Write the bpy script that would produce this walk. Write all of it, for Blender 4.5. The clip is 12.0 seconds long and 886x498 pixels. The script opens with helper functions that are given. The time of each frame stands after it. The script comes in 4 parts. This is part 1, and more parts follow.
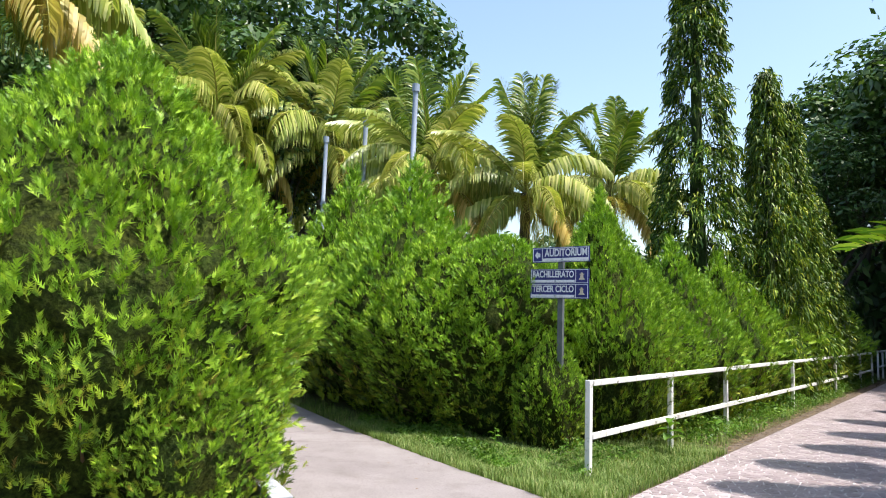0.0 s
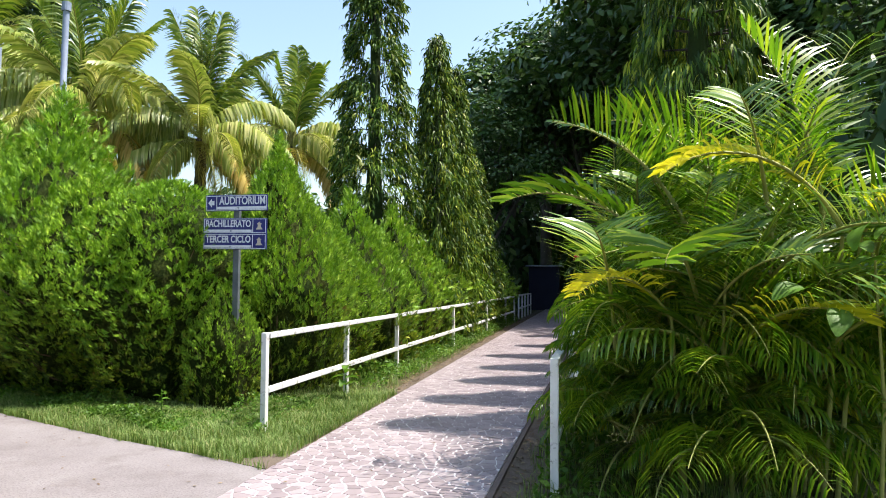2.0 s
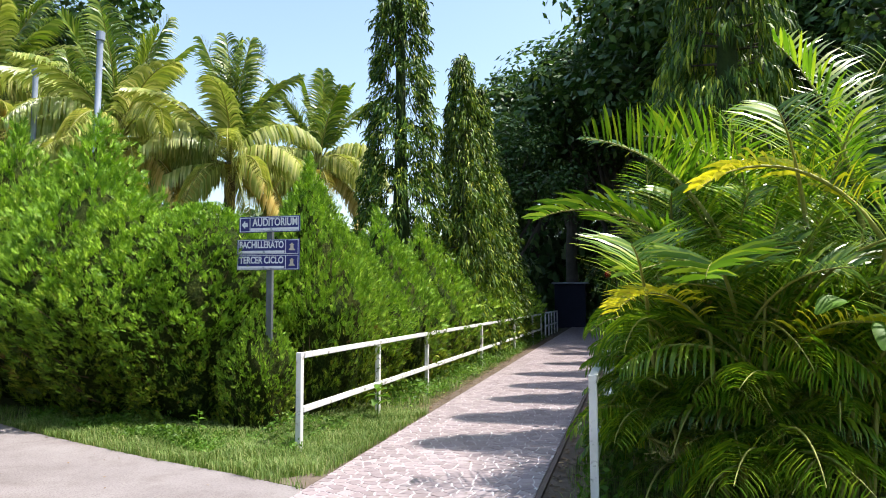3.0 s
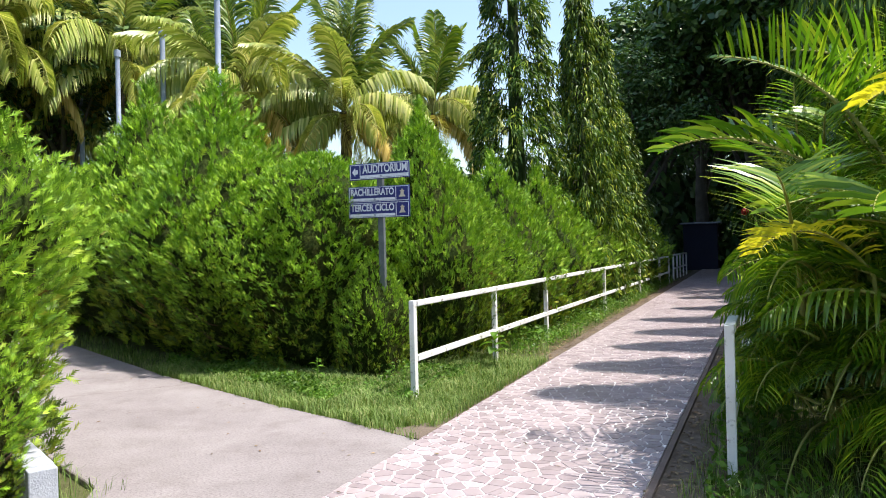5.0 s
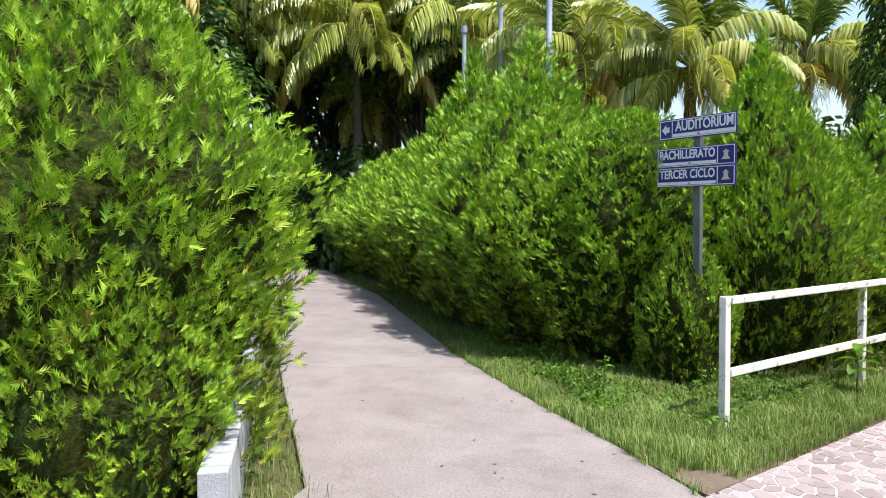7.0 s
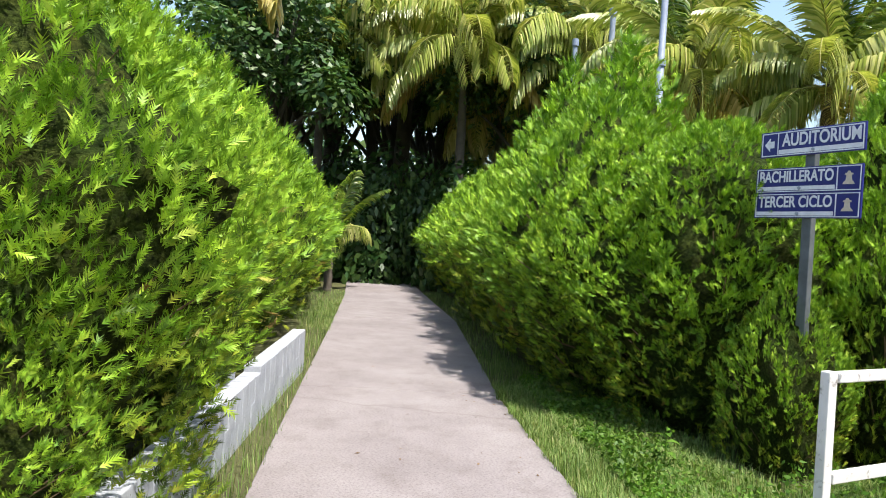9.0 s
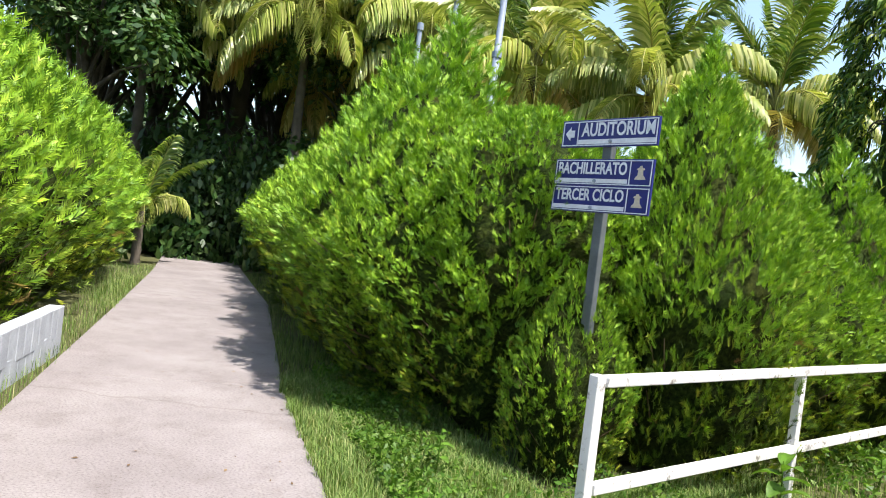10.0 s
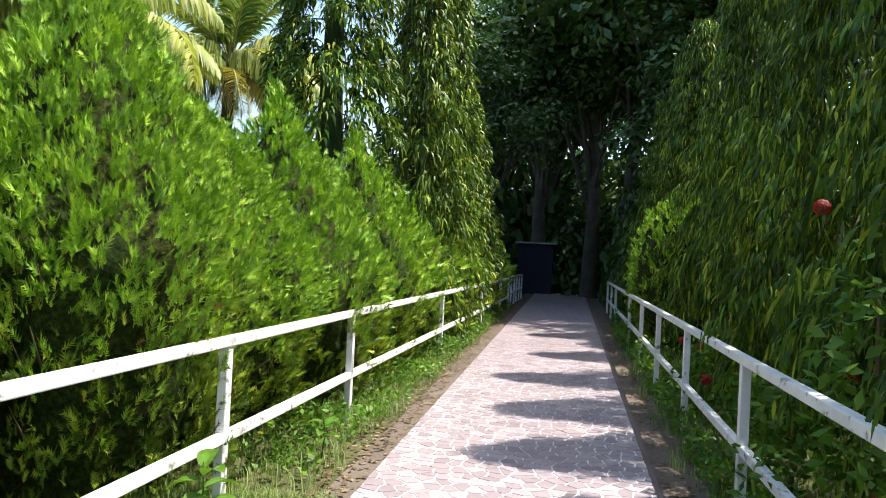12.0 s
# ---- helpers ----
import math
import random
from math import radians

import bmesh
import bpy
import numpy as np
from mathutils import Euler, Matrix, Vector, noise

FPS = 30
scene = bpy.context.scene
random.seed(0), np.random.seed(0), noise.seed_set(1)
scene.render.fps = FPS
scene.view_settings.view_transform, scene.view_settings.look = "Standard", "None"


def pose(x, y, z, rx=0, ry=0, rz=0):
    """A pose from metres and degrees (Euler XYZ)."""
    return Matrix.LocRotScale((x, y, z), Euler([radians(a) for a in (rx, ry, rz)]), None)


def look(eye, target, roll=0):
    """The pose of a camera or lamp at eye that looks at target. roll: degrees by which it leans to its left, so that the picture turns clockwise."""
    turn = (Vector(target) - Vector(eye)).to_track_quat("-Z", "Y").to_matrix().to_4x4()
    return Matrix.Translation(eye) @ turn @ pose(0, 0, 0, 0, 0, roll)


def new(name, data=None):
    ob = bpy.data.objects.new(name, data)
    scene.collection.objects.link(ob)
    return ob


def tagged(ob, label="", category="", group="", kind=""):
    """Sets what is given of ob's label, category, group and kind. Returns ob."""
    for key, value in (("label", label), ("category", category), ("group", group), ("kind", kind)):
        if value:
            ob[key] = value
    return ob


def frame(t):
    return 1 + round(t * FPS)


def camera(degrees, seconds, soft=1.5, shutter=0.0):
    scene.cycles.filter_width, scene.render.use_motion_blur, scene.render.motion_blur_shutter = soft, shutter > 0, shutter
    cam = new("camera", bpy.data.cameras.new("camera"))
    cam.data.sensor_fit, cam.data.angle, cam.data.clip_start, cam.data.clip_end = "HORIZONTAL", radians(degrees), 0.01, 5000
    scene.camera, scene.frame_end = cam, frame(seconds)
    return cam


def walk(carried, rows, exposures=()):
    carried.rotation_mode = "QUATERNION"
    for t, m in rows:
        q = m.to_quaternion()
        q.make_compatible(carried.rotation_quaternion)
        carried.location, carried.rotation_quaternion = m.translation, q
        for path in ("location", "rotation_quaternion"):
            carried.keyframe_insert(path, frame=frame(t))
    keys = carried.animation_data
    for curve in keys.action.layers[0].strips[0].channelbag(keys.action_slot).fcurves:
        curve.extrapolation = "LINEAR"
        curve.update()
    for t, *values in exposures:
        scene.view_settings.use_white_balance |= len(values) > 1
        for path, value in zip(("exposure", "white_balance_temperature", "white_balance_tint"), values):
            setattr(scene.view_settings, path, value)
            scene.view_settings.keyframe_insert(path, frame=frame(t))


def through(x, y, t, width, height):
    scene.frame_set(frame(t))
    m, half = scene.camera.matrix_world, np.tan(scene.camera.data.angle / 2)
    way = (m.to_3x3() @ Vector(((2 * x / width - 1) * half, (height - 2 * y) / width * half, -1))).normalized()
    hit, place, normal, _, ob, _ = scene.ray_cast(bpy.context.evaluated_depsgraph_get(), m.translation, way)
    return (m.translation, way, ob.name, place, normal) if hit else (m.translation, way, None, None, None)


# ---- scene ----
cam = camera(64.6, 12.0, soft=1.0)
PATH = [
    (0, (1.407, 0.820, 1.598), (0.160, 2.371, 1.802), 1.8),
    (0.5, (1.380, 0.933, 1.567), (0.363, 2.647, 1.740), 2.9),
    (1, (1.392, 0.976, 1.539), (0.605, 2.810, 1.674), 2.3),
    (1.5, (1.402, 1.012, 1.587), (0.904, 2.945, 1.711), 1.9),
    (2, (1.331, 1.076, 1.563), (0.878, 3.022, 1.654), 0.4),
    (2.5, (1.272, 1.021, 1.553), (0.782, 2.955, 1.693), 0.6),
    (2.7, (1.267, 1.022, 1.555), (0.766, 2.953, 1.706), 0.1),
    (4.3, (1.121, 1.084, 1.561), (0.493, 2.983, 1.601), 0.4),
    (4.5, (1.183, 1.201, 1.550), (0.472, 3.070, 1.599), -0.8),
    (5, (1.204, 1.412, 1.558), (0.361, 3.226, 1.551), -1.5),
    (5.5, (1.044, 1.745, 1.557), (0.058, 3.484, 1.498), -0.6),
    (6, (0.948, 2.136, 1.591), (-0.101, 3.838, 1.524), -0.3),
    (6.5, (0.982, 2.531, 1.581), (-0.414, 3.962, 1.528), -0.5),
    (7, (0.924, 2.875, 1.587), (-0.687, 4.059, 1.514), -0.3),
    (7.5, (0.809, 3.218, 1.592), (-0.881, 4.284, 1.513), 4.6),
    (7.7, (0.814, 3.306, 1.581), (-0.927, 4.288, 1.515), 3.9),
    (9.3, (0.252, 4.387, 1.617), (-1.543, 5.269, 1.607), 3.7),
    (9.5, (0.208, 4.547, 1.583), (-1.562, 5.477, 1.648), 7.0),
    (10, (0.103, 4.892, 1.598), (-1.448, 6.154, 1.575), 7.1),
    (10.5, (-0.029, 5.142, 1.628), (-1.199, 6.764, 1.666), 5.4),
    (11, (-0.052, 5.502, 1.571), (-0.823, 7.347, 1.604), 2.4),
    (11.5, (-0.031, 5.932, 1.553), (-0.555, 7.862, 1.552), 3.8),
    (12, (-0.151, 6.376, 1.537), (-0.522, 8.341, 1.560), 2.9),
]
EXPOSURE = 1.17
walk(cam, [(t, look(eye, target, roll)) for t, eye, target, roll in PATH], [(0, EXPOSURE - 0.04), (5, EXPOSURE - 0.04), (7, EXPOSURE - 0.12), (9.5, EXPOSURE), (10.5, EXPOSURE + 0.15), (12, EXPOSURE + 0.17)])


# ---- world, sun, exposure ----
SUN_EL, SUN_AZ = 64.0, 15.0  # degrees up; degrees from +x towards +y
world = bpy.data.worlds.new("sky")
scene.world = world
world.use_nodes = True
wn = world.node_tree
sky = wn.nodes.new("ShaderNodeTexSky")
sky.sky_type = 'NISHITA'
sky.sun_disc = False
sky.sun_elevation = radians(SUN_EL)
sky.sun_rotation = radians(90 - SUN_AZ)
sky.air_density, sky.dust_density, sky.ozone_density = 1.3, 1.8, 1.2
wn.nodes["Background"].inputs[1].default_value = 0.125
wn.links.new(sky.outputs[0], wn.nodes["Background"].inputs[0])
sun_data = bpy.data.lights.new("sun", 'SUN')
sun_data.energy, sun_data.angle, sun_data.color = 4.0, radians(0.53), (1.0, 0.955, 0.88)
sun = new("sun", sun_data)
ce, se = math.cos(radians(SUN_EL)), math.sin(radians(SUN_EL))
SUN_TO = Vector((ce * math.cos(radians(SUN_AZ)), ce * math.sin(radians(SUN_AZ)), se))
sun.matrix_world = look(SUN_TO * 60, (0, 0, 0))

rng = np.random.default_rng(7)


# ---- materials ----
def material(name, rough=0.6, metal=0.0, spec=0.5):
    m = bpy.data.materials.new(name)
    m.use_nodes = True
    b = m.node_tree.nodes["Principled BSDF"]
    b.inputs["Roughness"].default_value = rough
    b.inputs["Metallic"].default_value = metal
    b.inputs["Specular IOR Level"].default_value = spec
    return m, m.node_tree, b


def node(nt, kind, **inputs):
    n = nt.nodes.new(kind)
    for k, v in inputs.items():
        n.inputs[k.replace("_", " ")].default_value = v
    return n


def noise_tex(nt, scale, detail=4.0, rough=0.6, coords="Object"):
    tc = nt.nodes.new("ShaderNodeTexCoord")
    n = node(nt, "ShaderNodeTexNoise", Scale=scale, Detail=detail, Roughness=rough)
    nt.links.new(tc.outputs[coords], n.inputs["Vector"])
    return n.outputs["Fac"]


def ramp(nt, fac, *stops):
    r = nt.nodes.new("ShaderNodeValToRGB")
    e = r.color_ramp.elements
    while len(e) < len(stops):
        e.new(0.5)
    for s, (p, c) in zip(e, stops):
        s.position, s.color = p, (*c, 1)
    nt.links.new(fac, r.inputs[0])
    return r.outputs[0]


def mix(nt, fac, a, b, kind="MIX"):
    m = nt.nodes.new("ShaderNodeMixRGB")
    m.blend_type = kind
    for sock, v in zip(m.inputs, (fac, a, b)):
        if isinstance(v, (int, float)):
            sock.default_value = v
        elif isinstance(v, tuple):
            sock.default_value = (*v, 1)
        else:
            nt.links.new(v, sock)
    return m.outputs[0]


def bump(nt, b, height, strength=0.3, distance=0.01):
    n = node(nt, "ShaderNodeBump", Strength=strength, Distance=distance)
    nt.links.new(height, n.inputs["Height"])
    nt.links.new(n.outputs[0], b.inputs["Normal"])


def surface(name, dark, light, scale, rough=0.8, fine=60.0, relief=0.3, spec=0.3, distance=0.01, coords="Object"):
    """Two-scale mottled surface."""
    m, nt, b = material(name, rough, 0, spec)
    big = ramp(nt, noise_tex(nt, scale, 5, coords=coords), (0.3, dark), (0.7, light))
    small = noise_tex(nt, fine, 3, coords=coords)
    mid = tuple((x + y) / 2 for x, y in zip(dark, light))
    fine_c = ramp(nt, small, (0.25, tuple(v * 0.72 for v in mid)), (0.75, tuple(min(1, v * 1.25) for v in mid)))
    nt.links.new(mix(nt, 0.4, big, fine_c), b.inputs["Base Color"])
    bump(nt, b, small, relief, distance)
    return m


def leaf_material(name, stops, clump=(0.35, 0.62), tone=(0.6, 0.6, 0.55), scale=1.2, through=0.35, rough=0.5, spec=0.3, coords="Object"):
    """Leaves: colour by island, larger patches by place, light passing through."""
    m, nt, b = material(name, rough, 0, spec)
    geo = nt.nodes.new("ShaderNodeNewGeometry")
    c = ramp(nt, geo.outputs["Random Per Island"], *stops)
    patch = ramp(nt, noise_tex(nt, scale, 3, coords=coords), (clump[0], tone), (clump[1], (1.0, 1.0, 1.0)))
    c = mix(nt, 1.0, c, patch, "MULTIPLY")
    info = nt.nodes.new("ShaderNodeObjectInfo")
    own = ramp(nt, info.outputs["Random"], (0.0, (0.86, 0.9, 0.8)), (1.0, (1.1, 1.05, 1.0)))
    c = mix(nt, 1.0, c, own, "MULTIPLY")
    nt.links.new(c, b.inputs["Base Color"])
    tr = nt.nodes.new("ShaderNodeBsdfTranslucent")
    nt.links.new(mix(nt, 1.0, c, (1.25, 1.3, 0.7), "MULTIPLY"), tr.inputs[0])
    ms = nt.nodes.new("ShaderNodeMixShader")
    ms.inputs[0].default_value = through
    nt.links.new(b.outputs[0], ms.inputs[1])
    nt.links.new(tr.outputs[0], ms.inputs[2])
    nt.links.new(ms.outputs[0], nt.nodes["Material Output"].inputs[0])
    return m


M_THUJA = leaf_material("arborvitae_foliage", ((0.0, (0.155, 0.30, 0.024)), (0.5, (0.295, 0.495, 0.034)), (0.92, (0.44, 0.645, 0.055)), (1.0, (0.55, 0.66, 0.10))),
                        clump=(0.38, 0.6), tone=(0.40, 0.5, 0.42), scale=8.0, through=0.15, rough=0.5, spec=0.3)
# Olive and browning low sprays; their colour also carries the shade at the foot.
M_THUJA_OLD_SHADED = leaf_material("old_shaded_arborvitae_foliage", ((0.0, (0.05, 0.085, 0.014)), (0.35, (0.13, 0.22, 0.022)), (0.75, (0.31, 0.43, 0.035)), (0.95, (0.50, 0.56, 0.06)), (1.0, (0.24, 0.13, 0.05))),
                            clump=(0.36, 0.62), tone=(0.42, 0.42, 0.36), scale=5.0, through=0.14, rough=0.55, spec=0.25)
# Near-black green for the ashoka core: inner-crown shade put into the colour.
M_SHADED = surface("crown_shade", (0.014, 0.028, 0.006), (0.045, 0.075, 0.016), 6, 0.95, 40, 0.6)
M_TWIG = surface("dry_twig", (0.10, 0.065, 0.035), (0.22, 0.15, 0.09), 10, 0.9, 60, 0.4)
M_PALM = leaf_material("palm_leaflet", ((0.0, (0.08, 0.17, 0.02)), (0.5, (0.20, 0.31, 0.035)), (1.0, (0.42, 0.48, 0.09))), scale=0.8, through=0.32, rough=0.36, spec=0.55)
M_PALM_PALE = leaf_material("ageing_palm_leaflet", ((0.0, (0.20, 0.28, 0.05)), (0.5, (0.44, 0.48, 0.13)), (1.0, (0.74, 0.70, 0.34))), scale=0.8, tone=(0.75, 0.8, 0.6), through=0.3, rough=0.38, spec=0.6)
M_PALM_DRY = leaf_material("dry_palm_leaflet", ((0.0, (0.30, 0.27, 0.06)), (0.4, (0.56, 0.47, 0.15)), (0.85, (0.78, 0.66, 0.32)), (1.0, (0.52, 0.33, 0.10))), scale=0.9, tone=(0.8, 0.7, 0.5), through=0.28, rough=0.45, spec=0.5)
M_RIB = surface("palm_rib", (0.20, 0.22, 0.05), (0.36, 0.33, 0.10), 4, 0.5, 30, 0.2)
M_ARECA = leaf_material("areca_leaflet", ((0.0, (0.07, 0.18, 0.012)), (0.55, (0.17, 0.32, 0.02)), (1.0, (0.38, 0.48, 0.04))), scale=0.9, through=0.38, rough=0.3, spec=0.6)
M_ARECA_YELLOW = leaf_material("yellow_areca_leaflet", ((0.0, (0.42, 0.42, 0.02)), (0.5, (0.62, 0.56, 0.025)), (1.0, (0.74, 0.64, 0.05))), scale=0.9, tone=(0.85, 0.9, 0.8), through=0.4, rough=0.35, spec=0.5)
M_ASHOKA = leaf_material("ashoka_leaf", ((0.0, (0.035, 0.085, 0.012)), (0.45, (0.08, 0.165, 0.018)), (0.8, (0.21, 0.32, 0.03)), (1.0, (0.46, 0.50, 0.05))), scale=1.8, tone=(0.38, 0.4, 0.36), through=0.13, rough=0.48, spec=0.25)
M_BROAD = leaf_material("broad_leaf", ((0.0, (0.03, 0.085, 0.022)), (0.6, (0.065, 0.14, 0.035)), (1.0, (0.14, 0.22, 0.065))), scale=0.5, through=0.22, rough=0.42, spec=0.4)
M_WEED = leaf_material("weed_leaf", ((0.0, (0.06, 0.15, 0.015)), (0.5, (0.12, 0.26, 0.03)), (1.0, (0.22, 0.36, 0.06))), scale=2, through=0.35, rough=0.5, coords="Generated")
M_GRASS = leaf_material("grass_blade", ((0.0, (0.08, 0.16, 0.03)), (0.5, (0.19, 0.29, 0.07)), (0.85, (0.32, 0.40, 0.14)), (1.0, (0.48, 0.43, 0.24))), scale=1.6, through=0.25, rough=0.55, tone=(0.6, 0.68, 0.5))
M_RED = leaf_material("ixora_petal", ((0.0, (0.25, 0.008, 0.008)), (1.0, (0.5, 0.025, 0.015))), scale=3, through=0.2)
M_LITTER = leaf_material("fallen_leaf", ((0.0, (0.08, 0.05, 0.03)), (0.6, (0.2, 0.13, 0.08)), (1.0, (0.34, 0.26, 0.17))), scale=3, through=0.1, rough=0.8)
M_BARK = surface("grey_bark", (0.04, 0.034, 0.027), (0.11, 0.094, 0.075), 3, 0.9, 25, 0.7, distance=0.03)
M_PALM_TRUNK = surface("palm_trunk_bark", (0.06, 0.05, 0.04), (0.15, 0.125, 0.10), 3, 0.9, 20, 0.6, distance=0.03)
M_SOIL = surface("soil_and_grass", (0.05, 0.042, 0.022), (0.11, 0.12, 0.04), 0.7, 0.95, 22, 0.8, distance=0.03)
M_DIRT = surface("bare_dirt", (0.09, 0.068, 0.05), (0.19, 0.148, 0.115), 1.6, 0.95, 35, 0.7, distance=0.015)
M_GROUT = surface("white_grout", (0.70, 0.67, 0.68), (0.82, 0.80, 0.81), 2.0, 0.8, 80, 0.2)
M_KERB = surface("cement_kerb", (0.12, 0.09, 0.075), (0.22, 0.17, 0.145), 2.0, 0.9, 40, 0.4)
M_BLOCK = surface("whitewashed_block", (0.27, 0.285, 0.32), (0.5, 0.52, 0.56), 4.0, 0.9, 70, 0.5)
M_MORTAR = surface("grey_mortar", (0.07, 0.07, 0.075), (0.15, 0.15, 0.16), 5.0, 0.95, 60, 0.5)
M_STEEL = surface("galvanised_steel", (0.22, 0.25, 0.31), (0.36, 0.40, 0.47), 5.0, 0.45, 30, 0.1, 0.6)
M_PIPE = surface("grey_blue_pipe", (0.20, 0.24, 0.33), (0.33, 0.38, 0.48), 2.0, 0.5, 15, 0.1, 0.5)
M_POST = surface("weathered_steel", (0.07, 0.08, 0.085), (0.14, 0.155, 0.165), 5.0, 0.55, 30, 0.15, 0.4)
M_BLUE = surface("blue_sign_paint", (0.012, 0.014, 0.12), (0.03, 0.032, 0.2), 3.0, 0.35, 40, 0.05, 0.5)
M_LETTER = surface("white_sign_paint", (0.62, 0.62, 0.68), (0.8, 0.8, 0.84), 6.0, 0.4, 50, 0.05, 0.5)
M_BELL = surface("faded_bell_paint", (0.5, 0.42, 0.33), (0.66, 0.58, 0.47), 8.0, 0.5, 50, 0.05)
M_SHED = surface("dark_blue_sheet", (0.006, 0.008, 0.025), (0.015, 0.018, 0.045), 1.5, 0.6, 20, 0.2)


def shaded_inner_foliage():
    """The inside of a dense evergreen: old scale leaves and dead brown twigs, darkened to hold the shade of the gaps.
    """
    m, nt, b = material("shaded_inner_foliage", 0.9, 0, 0.1)
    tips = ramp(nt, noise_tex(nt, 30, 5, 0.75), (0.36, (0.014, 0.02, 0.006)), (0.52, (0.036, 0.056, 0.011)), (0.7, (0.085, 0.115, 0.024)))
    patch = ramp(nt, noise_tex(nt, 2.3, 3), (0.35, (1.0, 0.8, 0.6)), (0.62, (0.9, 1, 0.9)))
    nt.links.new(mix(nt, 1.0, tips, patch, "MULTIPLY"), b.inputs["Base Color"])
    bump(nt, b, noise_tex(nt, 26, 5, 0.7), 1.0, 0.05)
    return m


def rail_paint():
    m, nt, b = material("worn_white_paint", 0.45, 0, 0.4)
    clean = ramp(nt, noise_tex(nt, 3, 4), (0.3, (0.66, 0.65, 0.63)), (0.7, (0.82, 0.81, 0.8)))
    spots = ramp(nt, noise_tex(nt, 9, 6, 0.7), (0.57, (0, 0, 0)), (0.66, (1, 1, 1)))
    nt.links.new(mix(nt, spots, clean, (0.22, 0.2, 0.18)), b.inputs["Base Color"])
    bump(nt, b, noise_tex(nt, 40, 3), 0.15, 0.004)
    return m


def worn_concrete():
    """Pinkish grey concrete with stains, a worn fine aggregate and thin cracks."""
    m, nt, b = material("worn_concrete", 0.9, 0, 0.25)
    base = ramp(nt, noise_tex(nt, 0.9, 6, 0.65), (0.3, (0.198, 0.172, 0.172)), (0.52, (0.238, 0.21, 0.21)), (0.75, (0.285, 0.258, 0.256)))
    stain = ramp(nt, noise_tex(nt, 2.7, 7, 0.72), (0.34, (0.86, 0.84, 0.83)), (0.5, (1, 1, 1)), (0.7, (1.04, 1.04, 1.04)))
    speck = ramp(nt, noise_tex(nt, 55, 3, 0.7), (0.33, (0.7, 0.69, 0.68)), (0.48, (1, 1, 1)), (0.72, (1.16, 1.15, 1.14)))
    c = mix(nt, 1.0, mix(nt, 1.0, base, stain, "MULTIPLY"), speck, "MULTIPLY")
    tc = nt.nodes.new("ShaderNodeTexCoord")
    wob = node(nt, "ShaderNodeTexNoise", Scale=2.2, Detail=5.0)
    nt.links.new(tc.outputs["Object"], wob.inputs["Vector"])
    place = mix(nt, 0.25, tc.outputs["Object"], wob.outputs["Color"])
    crack = node(nt, "ShaderNodeTexVoronoi", Scale=0.21)
    crack.feature = "DISTANCE_TO_EDGE"
    nt.links.new(place, crack.inputs["Vector"])
    line = ramp(nt, crack.outputs["Distance"], (0.0, (0.84, 0.82, 0.8)), (0.0025, (1, 1, 1)))
    nt.links.new(mix(nt, 1.0, c, line, "MULTIPLY"), b.inputs["Base Color"])
    bump(nt, b, noise_tex(nt, 45, 4), 0.45, 0.008)
    return m


def stone_tile():
    m, nt, b = material("pink_grey_stone_tile", 0.42, 0, 0.5)
    info = nt.nodes.new("ShaderNodeObjectInfo")
    geo = nt.nodes.new("ShaderNodeNewGeometry")
    both = nt.nodes.new("ShaderNodeMath")
    both.operation = "ADD"
    nt.links.new(info.outputs["Random"], both.inputs[0])
    nt.links.new(geo.outputs["Random Per Island"], both.inputs[1])
    wrap = nt.nodes.new("ShaderNodeMath")
    wrap.operation = "FRACT"
    nt.links.new(both.outputs[0], wrap.inputs[0])
    own = ramp(nt, wrap.outputs[0], (0.0, (0.29, 0.236, 0.247)), (0.5, (0.36, 0.298, 0.31)), (1.0, (0.44, 0.374, 0.388)))
    grain = ramp(nt, noise_tex(nt, 30, 4, coords="Generated"), (0.3, (0.86, 0.85, 0.84)), (0.7, (1.05, 1.04, 1.04)))
    pos = noise_tex(nt, 0.9, 4)
    dirt = ramp(nt, pos, (0.25, (0.85, 0.83, 0.81)), (0.6, (1, 1, 1)))
    nt.links.new(mix(nt, 1.0, mix(nt, 1.0, own, grain, "MULTIPLY"), dirt, "MULTIPLY"), b.inputs["Base Color"])
    return m


M_RAIL, M_TILE, M_CONCRETE, M_CORE = rail_paint(), stone_tile(), worn_concrete(), shaded_inner_foliage()


# ---- building helpers ----
def mesh_np(name, verts, faces, mats):
    """A mesh from an (n, 3) array and an (m, k) array of corners."""
    me = bpy.data.meshes.new(name)
    verts, faces = np.asarray(verts, np.float32), np.asarray(faces, np.int32)
    me.vertices.add(len(verts))
    me.vertices.foreach_set("co", verts.ravel())
    k = faces.shape[1]
    me.loops.add(faces.size)
    me.loops.foreach_set("vertex_index", faces.ravel())
    me.polygons.add(len(faces))
    me.polygons.foreach_set("loop_start", np.arange(0, faces.size, k, dtype=np.int32))
    me.update(calc_edges=True)
    me.validate()
    for m in mats if isinstance(mats, (list, tuple)) else (mats,):
        me.materials.append(m)
    return me


def child(name, me, parent, label=""):
    ob = new(name, me)
    ob.parent = parent
    return tagged(ob, label)


def part(name, bm, mat, parent, label=""):
    me = bpy.data.meshes.new(name)
    bm.to_mesh(me)
    bm.free()
    me.materials.append(mat)
    return child(name, me, parent, label)


